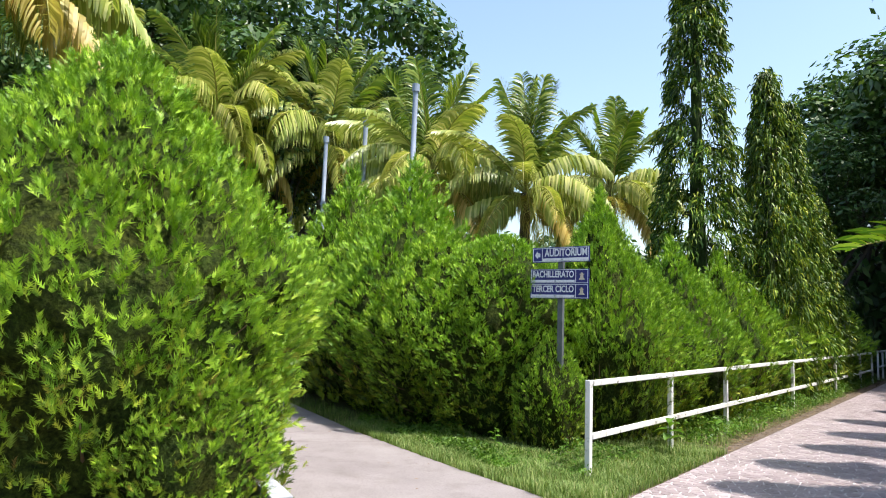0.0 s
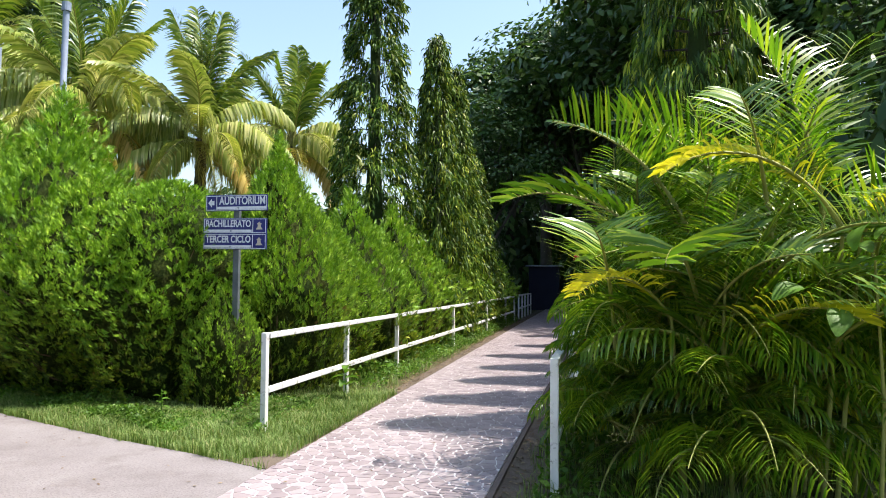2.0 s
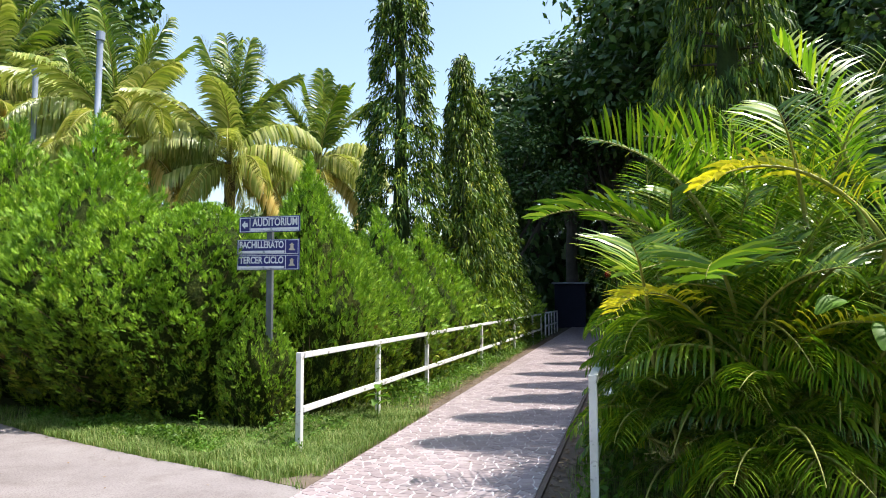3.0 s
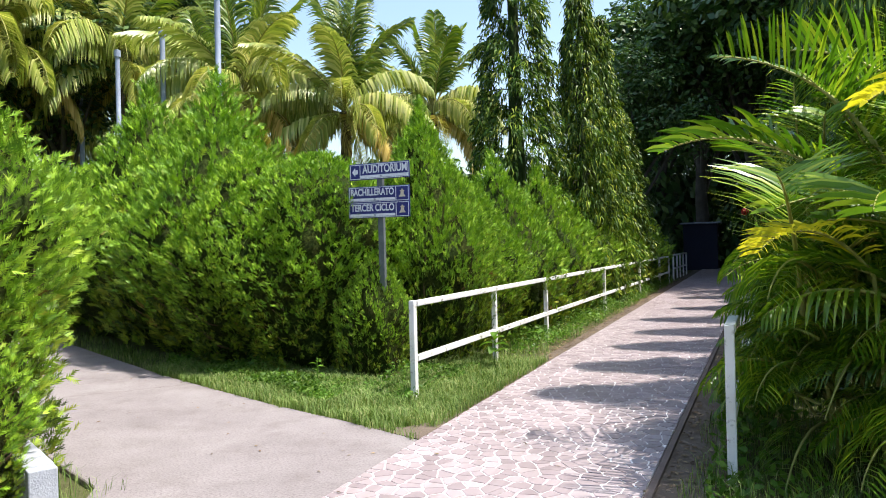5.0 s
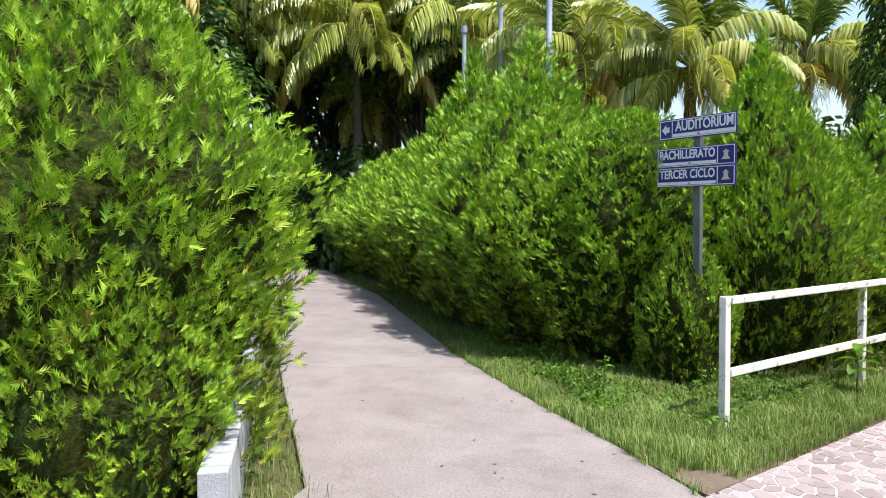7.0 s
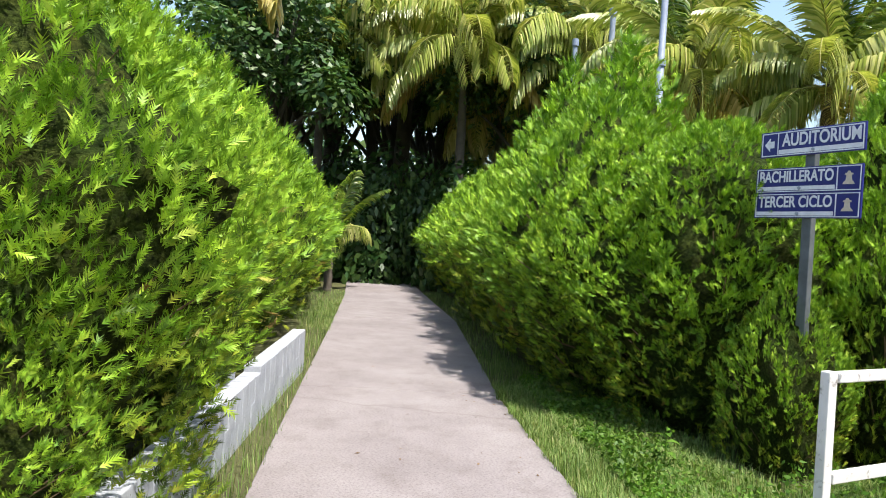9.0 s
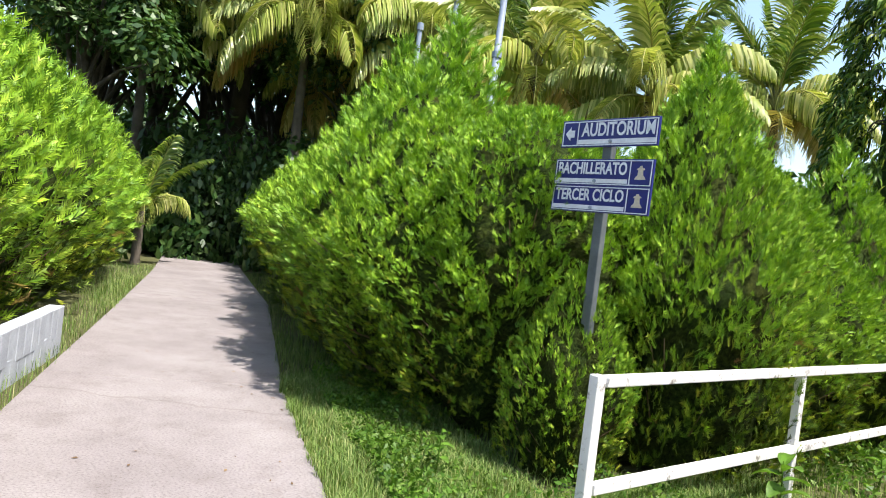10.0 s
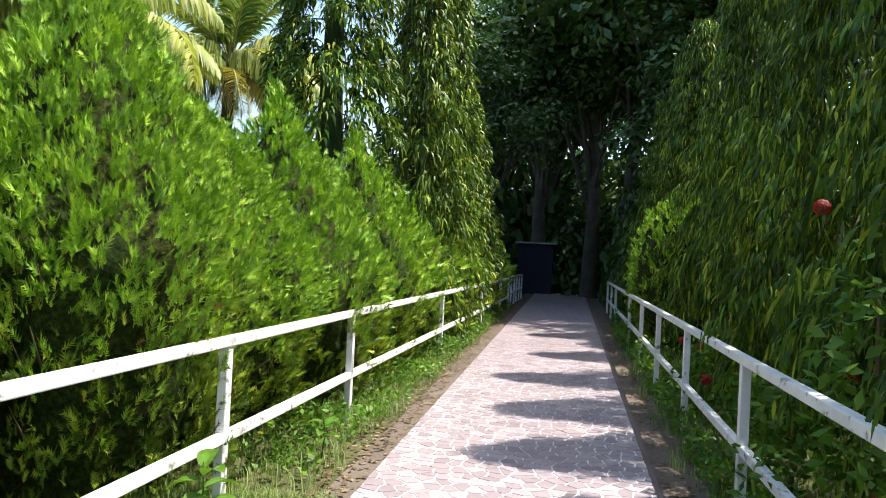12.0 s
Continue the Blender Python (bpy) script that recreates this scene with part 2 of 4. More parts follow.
def box(bm, x0, x1, y0, y1, z0, z1, bevel=0.0):
    made = bmesh.ops.create_cube(bm, size=1.0)["verts"]
    for v in made:
        v.co = Vector((x0 + (x1 - x0) * (v.co.x + 0.5), y0 + (y1 - y0) * (v.co.y + 0.5), z0 + (z1 - z0) * (v.co.z + 0.5)))
    if bevel:
        edges = {e for v in made for e in v.link_edges}
        bmesh.ops.bevel(bm, geom=list(edges), offset=bevel, segments=2, affect='EDGES', profile=0.5)
    return bm


def box_bm(*a, bevel=0.0):
    return box(bmesh.new(), *a, bevel=bevel)


def tube(points, radii, sides=8):
    """Vertices and quads of a tube along points."""
    pts = np.asarray(points, float)
    tang = np.gradient(pts, axis=0)
    tang /= np.linalg.norm(tang, axis=1)[:, None] + 1e-9
    ref = np.where(np.abs(tang[:, 2:3]) < 0.9, np.array([[0, 0, 1.0]]), np.array([[1.0, 0, 0]]))
    u = np.cross(tang, ref)
    u /= np.linalg.norm(u, axis=1)[:, None]
    v = np.cross(tang, u)
    a = np.linspace(0, 2 * np.pi, sides, endpoint=False)
    ring = u[:, None] * np.cos(a)[None, :, None] + v[:, None] * np.sin(a)[None, :, None]
    V = (pts[:, None] + ring * np.asarray(radii, float)[:, None, None]).reshape(-1, 3)
    F = []
    for i in range(len(pts) - 1):
        for j in range(sides):
            F.append((i * sides + j, i * sides + (j + 1) % sides, (i + 1) * sides + (j + 1) % sides, (i + 1) * sides + j))
    return V, np.array(F)


def join(pieces):
    V, F, n = [], [], 0
    for v, f in pieces:
        V.append(v)
        F.append(np.asarray(f) + n)
        n += len(v)
    return np.concatenate(V), np.concatenate(F)


def thing(name, x, y, z=0.0, turn=0.0, scale=1.0, **tags):
    ob = new(name)
    ob.matrix_basis = pose(x, y, z, 0, 0, turn)
    ob.scale = (scale,) * 3 if isinstance(scale, (int, float)) else scale
    return tagged(ob, **tags)


def unit(v):
    return v / (np.linalg.norm(v, axis=-1, keepdims=True) + 1e-9)


def scatter(templates, places, ahead, up_hint, size):
    """Copies of flat triangle templates, each turned so that its y runs along ahead and its z towards up_hint."""
    y = unit(ahead)
    x = unit(np.cross(y, up_hint))
    z = np.cross(x, y)
    R = np.stack([x, y, z], -1)
    which = rng.integers(0, len(templates), len(places))
    V, F, n = [], [], 0
    for k, (tpl, tri) in enumerate(templates):
        w = which == k
        v = places[w][:, None] + size[w][:, None, None] * np.einsum("nij,mj->nmi", R[w], tpl)
        V.append(v.reshape(-1, 3))
        F.append((tri[None] + len(tpl) * np.arange(len(v))[:, None, None]).reshape(-1, 3) + n)
        n += v.shape[0] * v.shape[1]
    return np.concatenate(V), np.concatenate(F)


def spray_template(n=5):
    """A flat, upright, feathery spray: pointed leaflets on both sides of one stem, all joined along it."""
    s = np.linspace(0, 1, n + 1)
    bend = rng.uniform(-0.10, 0.10)
    stem = np.stack([bend * s ** 2, 0.74 * s, 0.06 * np.sin(3 * s)], 1)
    verts, tris = list(stem), []
    for i in range(n):
        for side in (-1, 1):
            a = radians(37 - 17 * s[i] + rng.uniform(-7, 7)) * side
            ln = (0.27 + 0.2 * math.sin(math.pi * (0.16 + 0.62 * s[i]))) * rng.uniform(0.75, 1.2)
            tip = stem[i] + ln * np.array([math.sin(a), math.cos(a), rng.uniform(-0.22, 0.22)])
            tris.append((i, i + 1, len(verts)) if side < 0 else (i + 1, i, len(verts)))
            verts.append(tip)
    return np.array(verts), np.array(tris)


SPRAYS = [spray_template() for _ in range(6)]


def shrub_profile(z, kind):
    """Radius, for a radius of 1, at the height z of 0 to 1."""
    z = np.clip(z, 0, 1)
    foot = {"shoulder": 0.5, "dome": 0.62}.get(kind, 0.88)
    skirt = foot + (1 - foot) * np.clip(z / 0.46, 0, 1) ** 0.9
    if kind == "pointed":
        top = np.clip((1 - z) / 0.6, 0, 1) ** 1.0
    elif kind == "dome":
        top = np.sqrt(np.clip(1 - np.clip((z - 0.42) / 0.58, 0, 1) ** 2, 0, 1))
    else:
        top = np.clip((1 - z) / 0.5, 0, 1) ** 0.72
    return skirt * top


def arborvitae_meshes(kind, height, radius, tufts, per, fine):
    """The tufted foliage, the old low foliage, the dark brown inside with its boughs (both darkened for shade), and the
    stem of one shrub.
    """
    waves = [(rng.integers(1, 4), rng.uniform(2, 5), rng.uniform(0, 6.28), 0.04) for _ in range(4)] + [(rng.integers(4, 9), rng.uniform(6, 14), rng.uniform(0, 6.28), 0.026) for _ in range(5)] + [(rng.integers(9, 22), rng.uniform(18, 46) * rng.choice([-1, 1]), rng.uniform(0, 6.28), 0.02) for _ in range(6)]

    def lump(th, z):
        return 1 + sum(a * np.sin(k * th + w * z + p) for k, w, p, a in waves)

    zz = np.linspace(0.02, 0.995, 400)
    pr = shrub_profile(zz, kind) * radius
    cum = np.cumsum(pr * np.hypot(1.0, np.gradient(pr, zz * height)) + 0.05)
    z = np.interp((np.arange(tufts) + rng.uniform(0, 1, tufts)) / tufts * cum[-1], cum, zz)
    th = np.arange(tufts) * 2.39996 + rng.uniform(-0.5, 0.5, tufts)
    slope = np.interp(z, zz, -np.gradient(pr, zz * height))
    out = np.stack([np.cos(th), np.sin(th), np.clip(slope, -0.5, 2.5)], 1)
    out = unit(out)
    depth = rng.uniform(0.0, 1.0, tufts) ** 1.6 * 0.13
    r = np.clip(shrub_profile(z, kind) * radius * lump(th, z) - depth - 0.07, 0, None)
    c = np.stack([r * np.cos(th), r * np.sin(th), z * height - 0.03], 1)
    tilt = unit(out * 0.62 + np.array([0, 0, 0.8]) + rng.normal(0, 0.2, c.shape))
    count = np.maximum(3, (per * rng.uniform(0.6, 1.4, tufts) * (0.5 + 0.5 * np.clip((z - 0.04) / 0.3, 0, 1)) * np.where(depth > 0.09, 0.7, 1.0)).astype(int))
    which = np.repeat(np.arange(tufts), count)
    n = len(which)
    q = rng.uniform(0, 1, n)
    p = c[which] + tilt[which] * (0.12 * q * fine)[:, None] + rng.normal(0, 0.03 * fine ** 0.5, (n, 3))
    ahead = unit(tilt[which] + rng.normal(0, 0.3, (n, 3)))
    hint = unit(rng.normal(size=(n, 3)) * np.array([1, 1, 0.3]))
    size = rng.uniform(0.10, 0.17, n) * fine * (1.05 - 0.3 * q)
    keep = p[:, 2] > 0.04
    p, ahead, hint, size = p[keep], ahead[keep], hint[keep], size[keep]
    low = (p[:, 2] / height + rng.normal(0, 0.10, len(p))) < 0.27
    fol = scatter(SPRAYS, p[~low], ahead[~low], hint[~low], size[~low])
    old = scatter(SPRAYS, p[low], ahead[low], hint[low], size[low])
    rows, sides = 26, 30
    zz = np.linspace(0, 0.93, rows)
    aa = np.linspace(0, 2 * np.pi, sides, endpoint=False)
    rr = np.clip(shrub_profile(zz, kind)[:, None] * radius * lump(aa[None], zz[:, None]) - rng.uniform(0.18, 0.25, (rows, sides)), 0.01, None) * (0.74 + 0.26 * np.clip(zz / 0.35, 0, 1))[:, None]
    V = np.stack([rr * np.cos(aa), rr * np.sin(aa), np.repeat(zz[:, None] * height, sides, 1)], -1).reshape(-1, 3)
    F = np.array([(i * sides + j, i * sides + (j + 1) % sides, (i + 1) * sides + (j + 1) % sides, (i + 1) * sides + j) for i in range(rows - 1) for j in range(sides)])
    boughs = []
    for h, a in zip(rng.uniform(0.05, 0.6, 60), rng.uniform(0, 6.283, 60)):
        e = float(shrub_profile(np.array(h + 0.12), kind)) * radius * 0.93
        boughs.append(tube([(0.25 * e * math.cos(a), 0.25 * e * math.sin(a), h * height), (0.7 * e * math.cos(a), 0.7 * e * math.sin(a), h * height + 0.12), (e * math.cos(a), e * math.sin(a), h * height + 0.36)], (0.014, 0.009, 0.003), 4))
    stem = tube([(0, 0, -0.1), (0.05, 0.02, 0.4), (0.1, 0.0, 1.2)], (0.07, 0.055, 0.03), 8)
    return mesh_np("foliage", *fol, M_THUJA), mesh_np("old_foliage", *old, M_THUJA_OLD_SHADED), mesh_np("inner_foliage", V, F, M_CORE), mesh_np("trunk", *join([stem, *boughs]), M_TWIG)


SHRUBS = {}


SHRUB_DETAIL = {"close": (2500, 10, 0.64), "middle": (950, 7, 0.98), "far": (420, 5, 1.65)}  # tufts, sprays in a tuft, size of a spray


def arborvitae(x, y, height, radius, kind, turn, label, group, close):
    """One shrub; shrubs of a kind share two sets of meshes, scaled to their size."""
    key = (kind, int(turn) % 2, close)
    if key not in SHRUBS:
        SHRUBS[key] = arborvitae_meshes(kind, 3.0, 1.15, *SHRUB_DETAIL[close])
    fol, old, core, trunk = SHRUBS[key]
    ob = thing("arborvitae_shrub", x, y, 0, turn, (radius / 1.15, radius / 1.15, height / 3.0), label=label, category="shrub", group=group)
    child("foliage", fol, ob)
    child("old_foliage", old, ob, "olive and browning lower sprays, darkened for the shade at the foot")
    child("inner_foliage", core, ob, "inner foliage and dead twigs, coloured darker for the shade inside")
    child("trunk", trunk, ob, "thin brown stem and boughs")
    return ob


# ---- ground and paths ----
def tile_left(y):
    return -1.38 - 0.0175 * (y - 6)


def tile_right(y):
    return 0.47 - 0.002 * (y - 6)


CONC_RIGHT = [(-1.4, 6.45), (-2.3, 6.78), (-3.4, 7.12), (-4.5, 7.52), (-5.9, 8.05), (-12.6, 11.0), (-15.7, 12.05), (-24, 15), (-44, 22)]
CONC_LEFT = [(-2.95, 4.68), (-4.86, 5.4), (-7.6, 6.45), (-11.1, 7.8), (-17.7, 10.3), (-23.1, 12.2), (-44, 20)]


def edge_y(edge, x):
    xs, ys = zip(*sorted(edge))
    return np.interp(x, xs, ys)


def slab(name, outline, z0, z1, mat, parent, label="", bevel=0.0):
    bm = bmesh.new()
    f = bm.faces.new([bm.verts.new((x, y, z0)) for x, y in outline])
    if f.normal.z < 0 or sum((outline[i - 1][0] * p[1] - p[0] * outline[i - 1][1]) for i, p in enumerate(outline)) < 0:
        f.normal_flip()
    up = bmesh.ops.extrude_face_region(bm, geom=[f])
    for v in up["geom"]:
        if isinstance(v, bmesh.types.BMVert):
            v.co.z = z1
    bmesh.ops.recalc_face_normals(bm, faces=bm.faces[:])
    if bevel:
        top = [e for e in bm.edges if all(abs(v.co.z - z1) < 1e-6 for v in e.verts)]
        bmesh.ops.bevel(bm, geom=top, offset=bevel, segments=1, affect='EDGES')
    return part(name, bm, mat, parent, label)


ground = tagged(new("ground"), "brown soil with grass and leaf litter", "ground", kind="structure")
n = 90
gx = np.sign(np.linspace(-1, 1, n)) * np.abs(np.linspace(-1, 1, n)) ** 2.2 * 400
gy = gx + 10
GX, GY = np.meshgrid(gx - 4, gy)
GZ = -0.05 + 0.02 * np.sin(GX * 1.7) * np.cos(GY * 1.3)
idx = np.arange(n * n).reshape(n, n)
child("soil", mesh_np("soil", np.stack([GX, GY, GZ], -1).reshape(-1, 3), np.stack([idx[:-1, :-1], idx[:-1, 1:], idx[1:, 1:], idx[1:, :-1]], -1).reshape(-1, 4), M_SOIL), ground)

concrete = tagged(new("concrete_path"), "worn pinkish grey concrete footpath with cross joints", "path", kind="structure")
cuts = [-6.9, -13.0, -19.0, -27.0, -44.0]
near = [(-1.393, 6.45), (tile_left(-6) - 0.004, -6), (-5.0, -6), (-3.2, 2.0), (-2.5, 4.1)]
prev = None
for c in cuts:
    g = 0.006
    lo = [(x, y) for x, y in CONC_LEFT if x > c and (prev is None or x < prev)]
    hi = [(x, y) for x, y in CONC_RIGHT if x > c and (prev is None or x < prev)]
    skew = 0.9
    end = [(c + g, edge_y(CONC_LEFT, c + g)), (c + skew + g, edge_y(CONC_RIGHT, c + skew + g))]
    hi = [p for p in hi if p[0] > c + skew]
    if prev is None:
        outline = near + lo + end + hi[::-1][:-1]
    else:
        start = [(prev + skew - g, edge_y(CONC_RIGHT, prev + skew - g)), (prev - g, edge_y(CONC_LEFT, prev - g))]
        outline = start + lo + end + [p for p in hi[::-1] if p[0] < prev + skew]
    slab("slab", outline, -0.12, 0.0, M_CONCRETE, concrete, bevel=0.008)
    prev = c

tiled = tagged(new("tiled_path"), "pink and grey broken-stone tiled footpath with white joints", "path", kind="structure")
Y0, Y1 = -6.0, 44.0
slab("grout_bed", [(tile_left(Y0), Y0), (tile_right(Y0), Y0), (tile_right(Y1), Y1), (tile_left(Y1), Y1)], -0.12, 0.004, M_GROUT, tiled, "white joint mortar")
slab("edge_kerb", [(tile_right(Y0) + 0.003, Y0), (tile_right(Y0) + 0.05, Y0), (tile_right(Y1) + 0.05, Y1), (tile_right(Y1) + 0.003, Y1)], -0.12, -0.004, M_KERB, tiled, "narrow cement edge")
slab("drain_bed", [(tile_right(4.5) + 0.053, 4.5), (0.95, 4.5), (0.95, Y1), (tile_right(Y1) + 0.053, Y1)], -0.12, -0.03, M_DIRT, tiled, "dirt strip with dry leaves")
slab("dirt_margin", [(tile_left(6.75) - 0.004, 6.75), (tile_left(Y1) - 0.004, Y1), (tile_left(Y1) - 0.42, Y1), (tile_left(6.6) - 0.2, 7.1)], -0.12, -0.02, M_DIRT, tiled, "bare dirt margin")


slab("fork_dirt", [(-1.43, 6.52), (-1.46, 7.5), (-1.53, 7.22), (-1.56, 7.08), (-1.66, 6.93), (-1.71, 6.84), (-1.9, 6.73), (-2.02, 6.72), (-1.8, 6.64)], -0.12, -0.015, M_DIRT, tiled, "bare dirt at the fork")


# ---- railings ----
def railing(x, posts, z_low, label):
    ob = thing("railing", x, posts[0], 0, label=label, category="railing", group="path railings")
    y0 = posts[0]
    for i, p in enumerate(posts):
        lean = rng.uniform(-0.008, 0.008)
        bm = box_bm(-0.03 + lean, 0.03 + lean, p - y0 - 0.035, p - y0 + 0.035, -0.1, 0.985 + (0.02 if i == 0 else 0), bevel=0.006)
        part("post", bm, M_RAIL, ob)
    end = posts[-1] - y0
    part("top_rail", box_bm(-0.034, 0.034, 0.04, end + 0.03, 0.942, 1.0, bevel=0.008), M_RAIL, ob)
    part("low_rail", box_bm(-0.026, 0.03, 0.04, end, z_low - 0.03, z_low + 0.03, bevel=0.006), M_RAIL, ob)
    return ob


railing(-2.16, [7.88, 10.26, 12.65, 17.2, 19.6, 21.9, 26.0, 28.4], 0.40, "white painted metal railing beside the arborvitae hedge")
railing(-2.3, [31.0, 32.2, 33.4, 34.6, 35.8], 0.42, "white railing in deep tree shade")
railing(0.96, [6.3, 8.83, 11.19, 13.55, 15.85, 18.2, 20.6, 25.6, 27.8, 30.2], 0.40, "white painted metal railing below drooping trees")


# ---- block wall ----
def block_wall():
    a, b = Vector((-2.42, 3.951)), Vector((-8.0, 6.45))
    way = (b - a).normalized()
    turn = math.degrees(math.atan2(way.y, way.x))
    ob = thing("block_wall", a.x, a.y, 0, turn, label="low whitewashed concrete block wall edging the hedge", category="wall")
    length = (b - a).length
    half = length * 0.56
    part("mortar", box_bm(0.01, length - 0.01, -0.062, 0.062, -0.1, 0.35), M_MORTAR, ob, "grey mortar joints")
    for row, z in ((0, 0.0), (1, 0.2)):
        x = -0.1 * row
        while x < length - 0.05:
            x0, x1 = max(0, x), min(length, x + 0.19)
            lift = 0.05 if (x > half and row) else 0.0
            part("block", box_bm(x0, x1, -0.075 + rng.uniform(-0.004, 0.004), 0.075, z - 0.06, z + (0.186 if not row else 0.195) + lift, bevel=0.007), M_BLOCK, ob)
            x += 0.207
    bm = box_bm(half - 0.05, half + 0.2, 0.14, 0.3, -0.03, 0.49, bevel=0.02)
    loose = thing("loose_block", a.x, a.y, 0, turn, label="broken whitewashed block standing behind the wall", category="block")
    part("block_body", bm, M_BLOCK, loose)


block_wall()


# ---- direction sign ----
def text_mesh(words, size, width):
    cu = bpy.data.curves.new("lettering", 'FONT')
    cu.body, cu.size, cu.extrude, cu.align_x, cu.align_y = words, size, 0.0015, 'CENTER', 'CENTER'
    cu.offset = 0.0028
    tmp = new("lettering", cu)
    me = bpy.data.meshes.new_from_object(tmp.evaluated_get(bpy.context.evaluated_depsgraph_get()))
    bpy.data.objects.remove(tmp)
    xs = [v.co.x for v in me.vertices]
    k = width / (max(xs) - min(xs))
    mid = (max(xs) + min(xs)) / 2
    for v in me.vertices:
        v.co.x = (v.co.x - mid) * k
    return me


def outline_strip(w, h, t, y):
    bm = bmesh.new()
    for x0, x1, z0, z1 in ((-w, w, h - t, h), (-w, w, -h, -h + t), (-w, -w + t, -h + t, h - t), (w - t, w, -h + t, h - t)):
        box(bm, x0, x1, y, y + 0.003, z0, z1)
    return bm


def lettered(board, words, size, width, x, z, y=-0.0125):
    me = text_mesh(words, size, width)
    me.materials.append(M_LETTER)
    ob = child("lettering", me, board, "white capital letters")
    ob.matrix_basis = pose(x, y, z, 90, 0, 0)
    return ob


def plate(name, outline, mat, board, x, z, y=-0.0135, label=""):
    bm = bmesh.new()
    f = bm.faces.new([bm.verts.new((x + u, y, z + v)) for u, v in outline])
    up = bmesh.ops.extrude_face_region(bm, geom=[f])
    for v in up["geom"]:
        if isinstance(v, bmesh.types.BMVert):
            v.co.y += 0.004
    bmesh.ops.recalc_face_normals(bm, faces=bm.faces[:])
    return part(name, bm, mat, board, label)


BELL = [(-0.042, -0.045), (0.042, -0.045), (0.036, -0.03), (0.022, -0.018), (0.018, 0.02), (0.032, 0.022), (0.026, 0.032), (0.014, 0.034), (0.008, 0.048), (-0.008, 0.048),
        (-0.014, 0.034), (-0.026, 0.032), (-0.032, 0.022), (-0.018, 0.02), (-0.022, -0.018), (-0.036, -0.03)]
ARROW = [(-0.045, 0), (0.0, 0.052), (0.0, 0.026), (0.036, 0.026), (0.036, -0.026), (0.0, -0.026), (0.0, -0.052)]


def bolt(board, x, z):
    bm = bmesh.new()
    bmesh.ops.create_cone(bm, cap_ends=True, segments=10, radius1=0.014, radius2=0.011, depth=0.014, matrix=pose(x, -0.018, z, 90, 0, 0))
    part("bolt", bm, M_STEEL, board, "steel bolt head")


def direction_sign():
    ob = thing("direction_sign", -3.1, 8.87, 0, 3.5, label="blue direction signs with white lettering on a dull grey post", category="sign")
    part("post", box_bm(-0.038, 0.038, 0.012, 0.072, -0.1, 2.54, bevel=0.006), M_POST, ob, "dull grey square tube")
    top = part("upper_board", box_bm(-0.405, 0.405, -0.010, 0.010, -0.1, 0.1, bevel=0.003), M_BLUE, ob, "blue board reading auditorium")
    top.matrix_basis = pose(0.005, 0, 2.505, 0, -0.4, 0)
    part("border", outline_strip(0.395, 0.09, 0.008, -0.0125), M_LETTER, top, "white border line")
    lettered(top, "AUDITORIUM", 0.135, 0.60, 0.075, 0.022)
    part("stripe", box_bm(-0.25, 0.385, -0.0125, -0.0095, -0.078, -0.045), M_LETTER, top)
    part("divider", box_bm(-0.262, -0.254, -0.0125, -0.0095, -0.08, 0.08), M_LETTER, top)
    plate("arrow", ARROW, M_LETTER, top, -0.325, 0.0, label="white arrow")
    bolt(top, 0.03, -0.062)
    low = part("lower_board", box_bm(-0.415, 0.415, -0.010, 0.010, -0.192, 0.192, bevel=0.003), M_BLUE, ob, "blue board with two lines")
    low.matrix_basis = pose(-0.01, 0, 2.125, 0, 0.3, 0)
    for k, words in ((0.096, "BACHILLERATO"), (-0.096, "TERCER CICLO")):
        bm = outline_strip(0.405, 0.088, 0.007, -0.0125)
        for v in bm.verts:
            v.co.z += k
        part("border", bm, M_LETTER, low, "white border line")
        lettered(low, words, 0.118, 0.59, -0.085, k + 0.024)
        part("stripe", box_bm(-0.395, 0.222, -0.0125, -0.0095, k - 0.076, k - 0.046), M_LETTER, low)
        part("divider", box_bm(0.232, 0.24, -0.0125, -0.0095, k - 0.08, k + 0.08), M_LETTER, low)
        plate("bell_icon", BELL, M_BELL, low, 0.32, k, label="faded cream bell shape")
        bolt(low, -0.05 + 0.02 * k, k - 0.062)
    return ob


direction_sign()


# ---- tall pipes behind the hedge ----
def tall_pipe(x, y, h, lean):
    ob = thing("tall_pipe", x, y, 0, 0, label="tall grey-blue metal pipe with capped top among palms", category="pole", group="row of pipes")
    z = np.array([-0.2, h * 0.45, h * 0.45, h * 0.7, h * 0.7, h])
    r = np.array([0.085, 0.085, 0.078, 0.078, 0.07, 0.07])
    pts = np.stack([lean * z, 0 * z, z + np.array([0, 0, 0.01, 0, 0.01, 0])], 1)
    child("pipe", mesh_np("pipe", *tube(pts, r, 12), M_PIPE), ob)
    for f in (0.45, 0.7, 0.985):
        bm = bmesh.new()
        bmesh.ops.create_cone(bm, cap_ends=True, segments=14, radius1=0.1, radius2=0.1, depth=0.12 if f < 0.9 else 0.2, matrix=pose(lean * h * f, 0, h * f))
        part("collar" if f < 0.9 else "cap", bm, M_PIPE, ob)


for x, y, h, lean in ((-10.7, 14.4, 7.85, 0.012), (-13.5, 15.4, 7.63, 0.006), (-16.6, 16.6, 7.77, 0.004), (-20.9, 18.7, 8.2, 0.0), (-24.6, 20.4, 8.4, 0.0)):
    tall_pipe(x, y, h, lean)


# ---- arborvitae hedges ----
HEDGE = "dense bright green clipped arborvitae shrub in a hedge"
CONE = "bright green arborvitae with a pointed crown in a hedge"
APEX = "rounded bright green arborvitae at the path fork"


